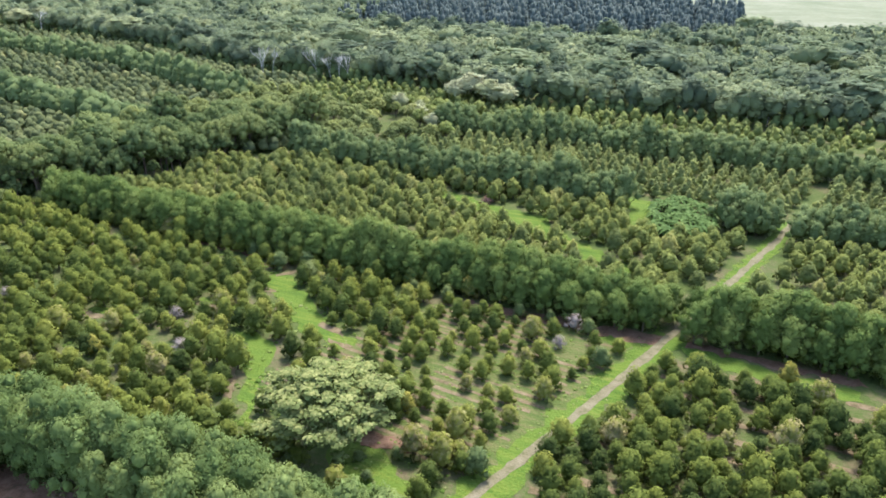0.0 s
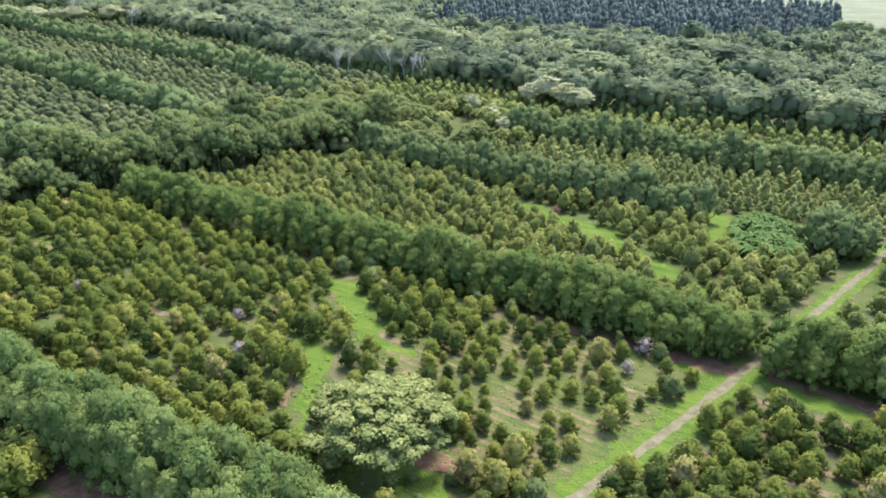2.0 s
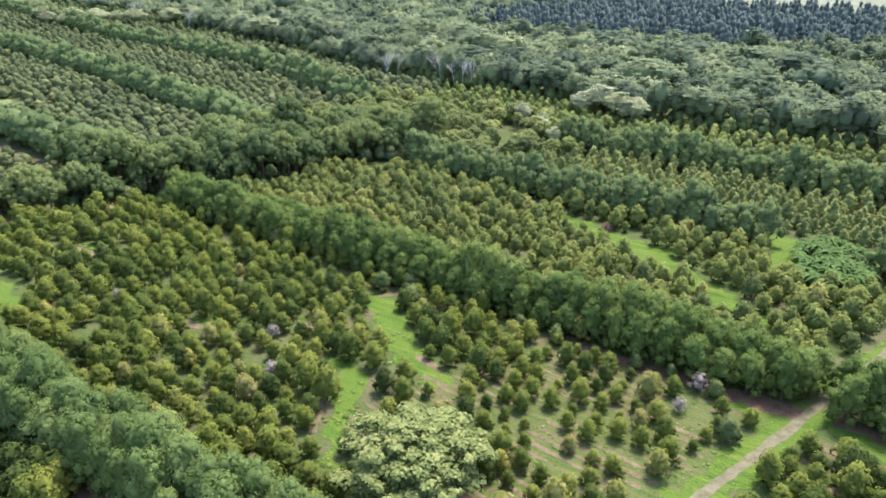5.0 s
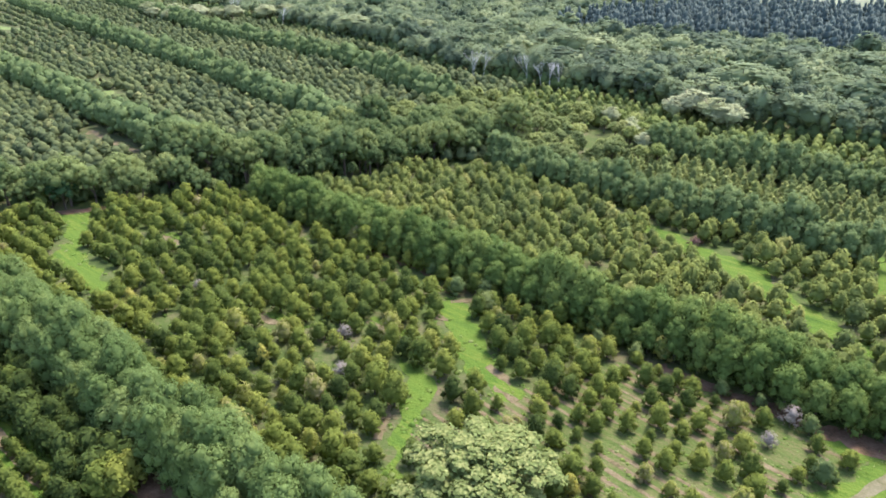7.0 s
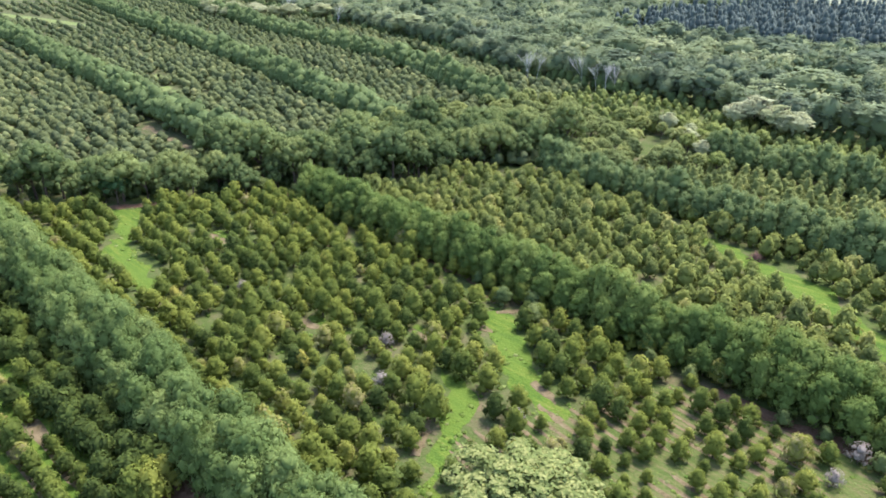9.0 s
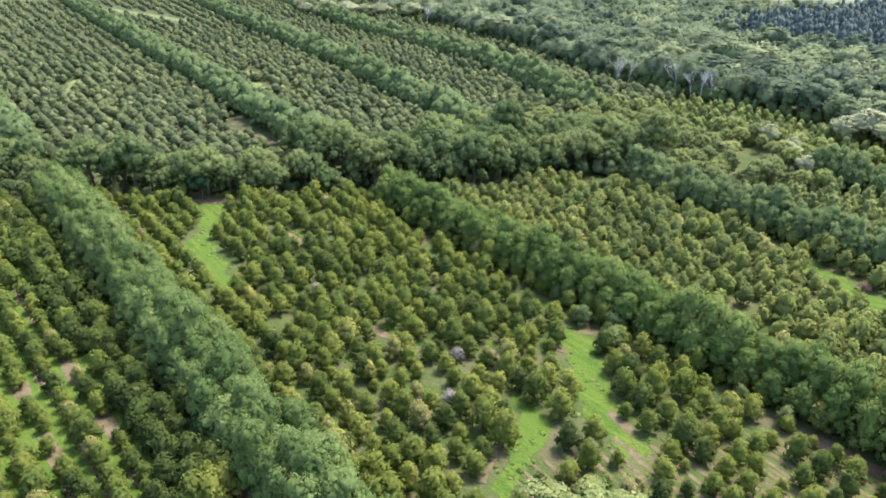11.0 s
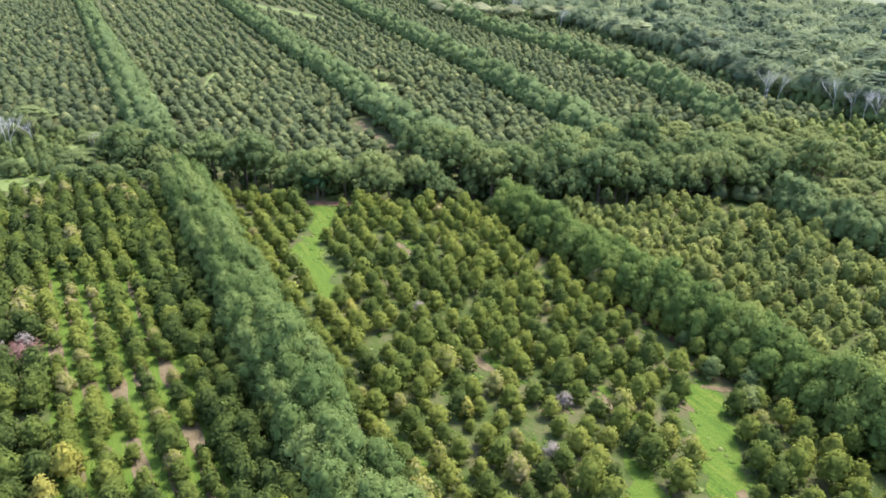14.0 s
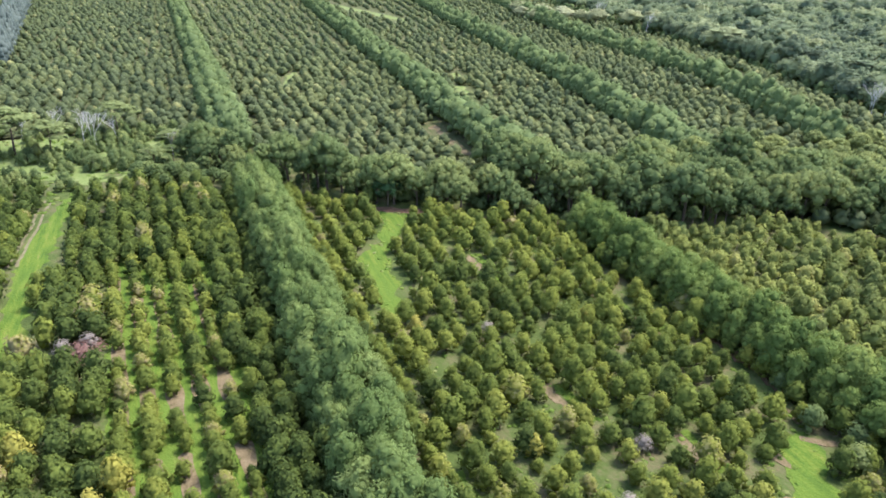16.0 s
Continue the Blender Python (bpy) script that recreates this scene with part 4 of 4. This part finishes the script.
pale_extra = [(-665, 352), (-630, 358), (-604, 366), (-578, 384), (-560, 408), (-552, 424), (-548, 400), (-590, 360)]
far_wood = [q for q in wood if q[1] > 430 or q[0] < -420]
close_wood = [q for q in wood if not (q[1] > 430 or q[0] < -420)]
front = [(s, along(W_FAR["wood"], s) + r.uniform(4, 9), r.uniform(0.7, 1.25), min(1, max(0, 0.3 + 0.25 * r.normal()))) for s in np.arange(-520, 40, 7.5)]
EDGE = []
for _ in range(5):
    h = rng.uniform(14, 17)
    EDGE.append((crown(rng, dome_lobes(20, rng.uniform(6, 8), h) + dome_lobes(10, rng.uniform(4, 6), h * 0.62), 460, 0.95, 1, 0.86, 0.9, 0.8, 0.04, 0.85, 0.35), trunk_arrays(rng, h * 0.82, 0.18, 4, 5, 0.34)))
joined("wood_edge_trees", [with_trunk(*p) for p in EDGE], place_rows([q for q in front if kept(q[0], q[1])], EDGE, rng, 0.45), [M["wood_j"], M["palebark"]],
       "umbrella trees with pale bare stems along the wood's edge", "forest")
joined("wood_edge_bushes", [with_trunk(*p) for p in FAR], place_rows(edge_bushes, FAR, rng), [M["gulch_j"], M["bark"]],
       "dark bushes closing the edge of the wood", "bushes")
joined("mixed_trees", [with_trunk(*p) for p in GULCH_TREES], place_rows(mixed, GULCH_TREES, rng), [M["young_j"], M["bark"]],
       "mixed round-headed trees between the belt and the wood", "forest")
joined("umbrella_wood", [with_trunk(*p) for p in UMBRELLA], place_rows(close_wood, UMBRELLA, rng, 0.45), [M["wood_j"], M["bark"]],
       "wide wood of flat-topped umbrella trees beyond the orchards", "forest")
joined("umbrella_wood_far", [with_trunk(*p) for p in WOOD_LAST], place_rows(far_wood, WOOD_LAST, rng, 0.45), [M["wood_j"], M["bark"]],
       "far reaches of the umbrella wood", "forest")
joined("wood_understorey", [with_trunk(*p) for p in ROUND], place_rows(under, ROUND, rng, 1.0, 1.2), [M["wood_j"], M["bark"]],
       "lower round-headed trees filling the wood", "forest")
zero_row = hedge_line(-960, -500, far_c("zero", 0), 2.2, rng, 4.0, 1.5)
CONE = [(crown(rng, [(0, 0, 2.0 + 2.2 * k, 3.3 - 0.8 * k, 3.3 - 0.8 * k, 1.9) for k in range(4)], 8, 1.6, 1, 0.95, 0.6), stump(6, 0.25)) for _ in range(3)]
joined("conifer_row", [with_trunk(*p) for p in CONE], place_rows(zero_row, CONE, rng, 1.0, 1.3), [M["dark_j"], M["bark"]],
       "tall dark conifer row at the far border of the orchards", "windbreak trees")
conifers = []
for _ in range(1700):
    s, c = r.uniform(-320, -25), r.uniform(488, 760)
    if along(W_FAR["conifers"], s) < c < 770 - 0.3 * max(0, s + 150):
        conifers.append((s, c, r.uniform(0.9, 1.9), r.random()))
joined("conifer_block", [with_trunk(*p) for p in CONE], place_rows(conifers, CONE, rng), [M["dark_j"], M["bark"]],
       "dark block of tall conifers on the far side of the wood", "forest")

scrub = []
for _ in range(800):
    s, c = r.uniform(-326, -240), r.uniform(-75, 40)
    if s > along([(-75, -268), (0, -250), (34, -242)], c) or wob(s, c, 16, 40) < -0.1 or abs(s - along([(-30, -296), (-17, -281), (-6, -268), (5, -259), (16, -262)], c)) < 4.5:
        continue
    scrub.append((s, c, r.uniform(0.4, 1.3), min(1, max(0, 0.5 + 0.3 * r.normal()))))
joined("scrub_bushes", [with_trunk(*p) for p in MID], place_rows(scrub, MID, rng), [M["gulch_j"], M["bark"]], "rough scrub and bushes at the end of the fields", "bushes")
for s, c, w in [(-296, -42, 0.9), (-284, -58, 0.9), (-298, -20, 1.15), (-290, -8, 0.95), (-278, -30, 0.8), (-262, 24, 0.62), (-284, 30, 0.6), (-272, 6, 0.36), (-312, 12, 0.95), (-312, -30, 0.8), (-306, -50, 0.75), (-270, 30, 0.5)]:
    wood_edge = thing("umbrella_tree", "flat-topped umbrella tree with thin layered foliage in the scrub", "tree", "umbrella trees in the scrub")
    part("trunk", mesh_of("umbrella_trunk", *UMBRELLA[0][1], [M["bark"]]), wood_edge)
    part("crown", mesh_of("umbrella_crown", *crown(rng, round_lobes(18, 8.5, 15, 0.6, 0.22), 520, 1.1, 1, 0.62, 0.9, 0.7, 0.10, 0.6), [M["scrub"]]), wood_edge)
    wood_edge.matrix_basis = pose(*world_xy(s, c), 0, 0, 0, rng.uniform(0, 360)) @ Matrix.Diagonal((w, w, w, 1))

# ---------------------------------------------------------------- the pale flowering tree
def pale_tree():
    ob = thing("flowering_tree", "broad spreading tree with pale green tiers and cream blossom", "tree")
    r = np.random.default_rng(12)
    lobes = []
    for k in range(110):
        u = (k + 0.5) / 110
        a = k * 2.399 + r.uniform(-0.5, 0.5)
        q = 9.2 * math.sqrt(u) * r.uniform(0.88, 1.1)
        w = r.uniform(0.8, 1.7)
        low = r.uniform(0.8, 3.2) if r.random() < 0.4 and q > 4 else 0
        lobes.append((q * math.cos(a), q * math.sin(a), 11.3 - 3.5 * (q / 9.2) ** 2 - low + r.normal(0, 0.35), w, w * r.uniform(0.7, 1.2), w * 0.30))
    for k in range(16):
        a, q, w = k * 2.399 + r.uniform(-0.3, 0.3), r.uniform(4.0, 8.0), r.uniform(0.8, 1.5)
        lobes.append((q * math.cos(a), q * math.sin(a), r.uniform(6.2, 7.6), w, w, w * 0.4))
    lobes += [(0, 0, 8.0, 6.6, 6.6, 1.6), (0, 0, 9.4, 4.6, 4.6, 1.2)]
    part("crown", mesh_of("pale_crown", *crown(r, lobes, 9000, 0.46, 1, 0.74, 0.5, 0.7, 0.12, 0.55, 0.2), [M["pale"]]), ob)
    part("blossom", mesh_of("cream_blossom", *crown(r, [q for q in lobes if q[2] > 6.0 and q[3] < 3], 2200, 0.52, 1, 0.3, 2.2, 0.7, 0.10, 0.6, 0.2), [M["blossom"]]), ob, "cream blossom over the tops of the boughs")
    trunk = part("trunk", mesh_of("pale_trunk", *tube([(0, 0, -0.1), (0.1, 0.05, 1.6), (0.15, 0.1, 3.4), (0.1, 0.2, 5.4)], [0.72, 0.56, 0.50, 0.36], 10), [M["bark"]]), ob)
    for k in range(9):
        a, out = k * 0.70 + r.uniform(-0.15, 0.15), r.uniform(5.0, 7.4)
        way = np.array([math.cos(a), math.sin(a), 0])
        foot = np.array([0.12, 0.12, r.uniform(2.6, 4.8)])
        elbow, tip = foot + way * out * 0.45 + [0, 0, r.uniform(1.6, 2.4)], np.array([0, 0, r.uniform(7.2, 8.4)]) + way * out
        fork = elbow + np.array([math.cos(a + 0.7), math.sin(a + 0.7), 0.55]) * out * 0.4
        part("limb", mesh_of("pale_limb", *merge([tube([foot, elbow, tip], [0.30, 0.21, 0.07], 7), tube([elbow, fork], [0.16, 0.05], 6)]), [M["bark"]]), trunk)
    ob.matrix_basis = pose(*world_xy(-50.0, 71.2), 0) @ Matrix.Diagonal((1.06, 1.06, 1.0, 1))


pale_tree()


# ---------------------------------------------------------------- single plants of note
def special(name, model, s, c, w, h, label, category="tree", group=""):
    ob = thing(name, label, category, group)
    for pname, me in model:
        part(pname, me, ob)
    ob.matrix_basis = pose(*world_xy(s, c), 0, 0, 0, rng.uniform(0, 360)) @ Matrix.Diagonal((w, w, h, 1))


yellow_model = [("trunk", orchard_models[0][1]), ("crown", mesh_of("yellow_crown", *NEAR[0][0], [M["yellow"]]))]
for s, c, w in [(-114.9, 17.8, 1.15), (-124.5, 4.8, 1.2), (-140.2, 68.9, 0.8), (-102.1, 73.9, 0.75), (-132.1, 100.7, 0.8), (-42.9, 82.1, 0.7), (12.7, 115, 0.85), (-111, 15, 0.9)]:
    special("yellow_tree", yellow_model, s, c, w * 1.1, w * 1.3, "orchard tree turned golden yellow among green rows", group="yellowed orchard trees")
teal_model = [("trunk", gulch_models[2][1]), ("crown", mesh_of("teal_crown", *GULCH_TREES[2][0], [M["teal"]]))]
special("teal_tree", teal_model, -209.5, 84.5, 0.78, 0.74, "young blue-green tree at the foot of the wooded belt")
special("light_bush", [("trunk", orchard_models[4][1]), ("crown", mesh_of("light_crown", *NEAR[4][0], [M["bright"]]))], -213, 80.0, 1.2, 1.4, "yellow-green bush beside the wooded belt", "bush")
russet_model = [("trunk", orchard_models[1][1]), ("crown", mesh_of("russet_crown", *crown(rng, [(q[0] * 1.9, q[1] * 1.2, q[2] * 0.6, q[3] * 1.2, q[4] * 1.2, q[5] * 0.7) for q in orchard_lobes(22, 2.35, 4.2)], 420, 0.42, 1, 0.45, 0.5, 0.3), [M["red"]]))]
for s, c, w, h in [(-153.0, 10.8, 1.5, 1.25), (-65.3, 176.2, 0.7, 0.9)]:
    special("russet_bush", russet_model, s, c, w, h, "withered bush with russet brown leaves", "bush", "russet bushes")
bush_model = [("trunk", orchard_models[3][1]), ("crown", mesh_of("bush_crown", *NEAR[3][0], [M["gulch"]]))]
for s, c, w, h in [(-93, 117.5, 0.42, 0.36), (-102.5, 120.5, 0.30, 0.30), (-83.5, 116, 0.48, 0.36), (-87, 120, 0.45, 0.36), (-44, 69, 0.2, 0.16), (-47, 75.5, 0.28, 0.22), (-55, 66, 0.3, 0.24), (-52, 63.5, 0.28, 0.24), (-57, 70, 0.3, 0.26), (-46, 62.5, 0.26, 0.22), (-39, 71.5, 0.2, 0.2), (-41, 66, 0.18, 0.15), (-46, 66.5, 0.2, 0.2), (-17.4, 107.3, 0.36, 0.36), (-27.5, 73.6, 0.42, 0.38),
                   (-22, 117.6, 0.30, 0.30), (-36, 118.4, 0.26, 0.28), (-52, 119, 0.30, 0.30), (-60, 119.6, 0.28, 0.26), (-30, 119.2, 0.22, 0.24), (-179, 119, 0.4, 0.25), (-180, 125, 0.45, 0.3), (-178, 131, 0.4, 0.28), (-176, 136, 0.45, 0.3), (-183, 114, 0.4, 0.25), (-172, 143, 0.4, 0.25), (-166, 150, 0.4, 0.25)]:
    special("dark_bush", bush_model, s, c, w * 2.8, h * 2.9, "large dense dark green bush beside the clearing", "bush", "dark bushes by the clearings")


def bare_tree(height, seed):
    """A dead tree: a pale trunk that forks again and again."""
    r = np.random.default_rng(seed)
    parts = []

    def grow(p, d, length, radius, depth):
        q = p + d * length
        parts.append(tube([p, (p + q) / 2 + r.normal(0, 0.03 * length, 3), q], [radius, radius * 0.85, radius * 0.7], 5 if depth < 2 else 4))
        if depth == 5:
            return
        for _ in range(3 if depth in (0, 1, 2) else 2):
            e = unit(d + r.normal(0, 0.34, 3) + [0, 0, 0.16])
            grow(q, e, length * r.uniform(0.55, 0.8), radius * 0.66, depth + 1)

    lean = unit(np.array([r.normal(0, 0.10), r.normal(0, 0.10), 1.0]))
    grow(np.array([0.0, 0.0, -0.01 * height]), lean, height * 0.36, height * 0.010, 0)
    return merge(parts)


dead_models = [[("branchwork", mesh_of("bare_branches", *bare_tree(1.0, 50 + k), [M["deadwood"]]))] for k in range(3)]
for i, (s, c, h) in enumerate([(-243, 310, 15), (-239, 312, 14), (-246, 312, 13), (-212, 313, 15), (-204, 314, 13), (-197, 312, 15), (-193, 313, 13), (-150, 315, 12), (-154, 317, 11), (-146, 316, 10), (-303, 1, 11), (-306, 3, 13), (-301, 5, 12), (-303, 12, 10), (-281, 30, 9), (-284, 33, 8), (-319, -9.7, 11),
                               (-318, -20, 9), (-580, 386, 19), (-503, 382, 17)]):
    special("dead_tree", dead_models[i % 3], s, c, h, h, "bare dead tree with bleached grey branches", "tree", "bare dead trees")

twig_model = [("trunk", orchard_models[2][1]), ("crown", mesh_of("twig_crown", *crown(rng, orchard_lobes(14, 1.95, 4.0), 420, 0.34, 1, 0.55, 0.5, 0.3), [M["twig"]]))]
for s, c, w in GREY:
    special("grey_bush", twig_model, s, c, w, w * 0.9, "dry grey-brown twiggy bush between the orchard rows", "bush", "dry grey bushes")

pale_wood = mesh_of("pale_wood_crown", *crown(rng, dome_lobes(22, 9.5, 14), 700, 1.0, 1, 0.85, 0.8, 0.6, 0.15, 0.5), [M["cream"]])
pale_stem = mesh_of("pale_wood_trunk", *trunk_arrays(rng, 11, 0.4, 6, 6, 0.45), [M["bark"]])
for s, c, w, h in [(-118, 296, 0.95, 1.05), (-107, 288, 0.9, 1.0), (-98, 284, 0.8, 0.95), (-124, 290, 0.7, 0.85), (-138, 264, 0.5, 0.7), (-120, 247, 0.5, 0.7), (-112, 240, 0.45, 0.62), (-124, 256, 0.45, 0.66), (-640, 345, 1.0, 0.9), (-610, 342, 1.0, 0.9), (-585, 372, 1.0, 1.0), (-500, 345, 0.6, 0.6)] + [(a, b, 1.25, 1.1) for a, b in pale_extra]:
    special("pale_wood_tree", [("trunk", pale_stem), ("crown", pale_wood)], s, c, w, h, "spreading wood tree with pale cream-green top", "tree", "pale trees at the wood's edge")


bright_model = [("trunk", gulch_models[1][1]), ("crown", mesh_of("bright_crown", *GULCH_TREES[1][0], [M["bright"]]))]
r = np.random.default_rng(19)
for _ in range(16):
    w = r.uniform(0.42, 0.72)
    special("bright_tree", bright_model, r.uniform(-142, -98), r.uniform(228, 278), w, w * 1.1, "yellow-green round tree beside the far windbreak", "tree", "bright trees before the wood")


def banana_plant(seed):
    r = np.random.default_rng(seed)
    leaves = []
    for k in range(9):
        a, up = k * 2.4 + r.uniform(-0.3, 0.3), r.uniform(0.5, 1.1)
        d = np.array([math.cos(a), math.sin(a), 0])
        side = np.array([-d[1], d[0], 0])
        v, length = [], r.uniform(2.2, 3.0)
        for i in range(6):
            u = i / 5
            p = np.array([0, 0, 2.2]) + d * length * u + np.array([0, 0, length * (up * u - 1.1 * u * u)])
            w = 0.42 * math.sin(math.pi * (0.12 + 0.86 * u))
            v += [p - side * w + [0, 0, 0.10], p, p + side * w + [0, 0, 0.10]]
        f = [[3 * i + j, 3 * i + j + 1, 3 * i + j + 4, 3 * i + j + 3] for i in range(5) for j in range(2)]
        leaves.append((np.array(v), np.array(f)))
    return merge(leaves), tube([(0, 0, -0.1), (0.05, 0, 1.2), (0, 0.05, 2.4)], [0.17, 0.14, 0.09], 7)


banana_models = []
for k in range(3):
    lv, st = banana_plant(80 + k)
    banana_models.append([("leaves", mesh_of("banana_leaves", *lv, [M["banana"]])), ("stem", mesh_of("banana_stem", *st, [M["bark"]]))])
r = np.random.default_rng(5)
count = 0
while count < 100:
    ds, dc = r.uniform(-8.5, 8.5), r.uniform(-15, 15)
    if (ds / 8.5) ** 2 + (dc / 14) ** 2 > 1:
        continue
    w = r.uniform(0.8, 1.15)
    special("banana_plant", banana_models[count % 3], -13 + ds, 184 + dc, w, w, "banana plant with broad arching blue-green leaves", "plant", "banana grove")
    count += 1


# ---------------------------------------------------------------- weeds and low tufts in the clearings and along the track
r = np.random.default_rng(77)
TUFT = [(crown(rng, [(0, 0, 0.06, 0.5, 0.5, 0.10)], 6, 0.42, 1, 0.8, 0.8, 0.4), stump(0.15, 0.03)) for _ in range(4)]
weeds = []
for _ in range(800):
    c = r.uniform(42, 190)
    off = r.choice((-1, 1)) * r.uniform(1.1, 4.2 if c < 126 else 3.0)
    if wob(off * 3, c, 5, 61) > -0.05 or abs(off) > 3:
        weeds.append((along(ROAD, c) + off, c, r.uniform(0.25, 0.65), min(1, max(0, 0.55 + 0.3 * r.normal()))))
for _ in range(900):
    c = r.uniform(62, 119)
    s = r.uniform(-66, along(ROAD, c) - 3)
    weeds.append((s, c, r.uniform(0.3, 1.0), min(1, max(0, 0.6 + 0.3 * r.normal()))))
for _ in range(1600):
    c = r.uniform(60, 119)
    s = r.uniform(along(BELT, c) + 4, -62)
    if wob(s, c, 5, 62) > -0.15:
        weeds.append((s, c, r.uniform(0.5, 1.5), min(1, max(0, 0.5 + 0.3 * r.normal()))))
for _ in range(700):
    s, c = r.uniform(-320, -235), r.uniform(-40, 40)
    weeds.append((s, c, r.uniform(0.8, 2.4), min(1, max(0, 0.5 + 0.3 * r.normal()))))
joined("weeds", [with_trunk(*p) for p in TUFT], place_rows(weeds, TUFT, rng), [M["weed"], M["bark"]], "low weeds and grass tufts in the clearings", "weeds")
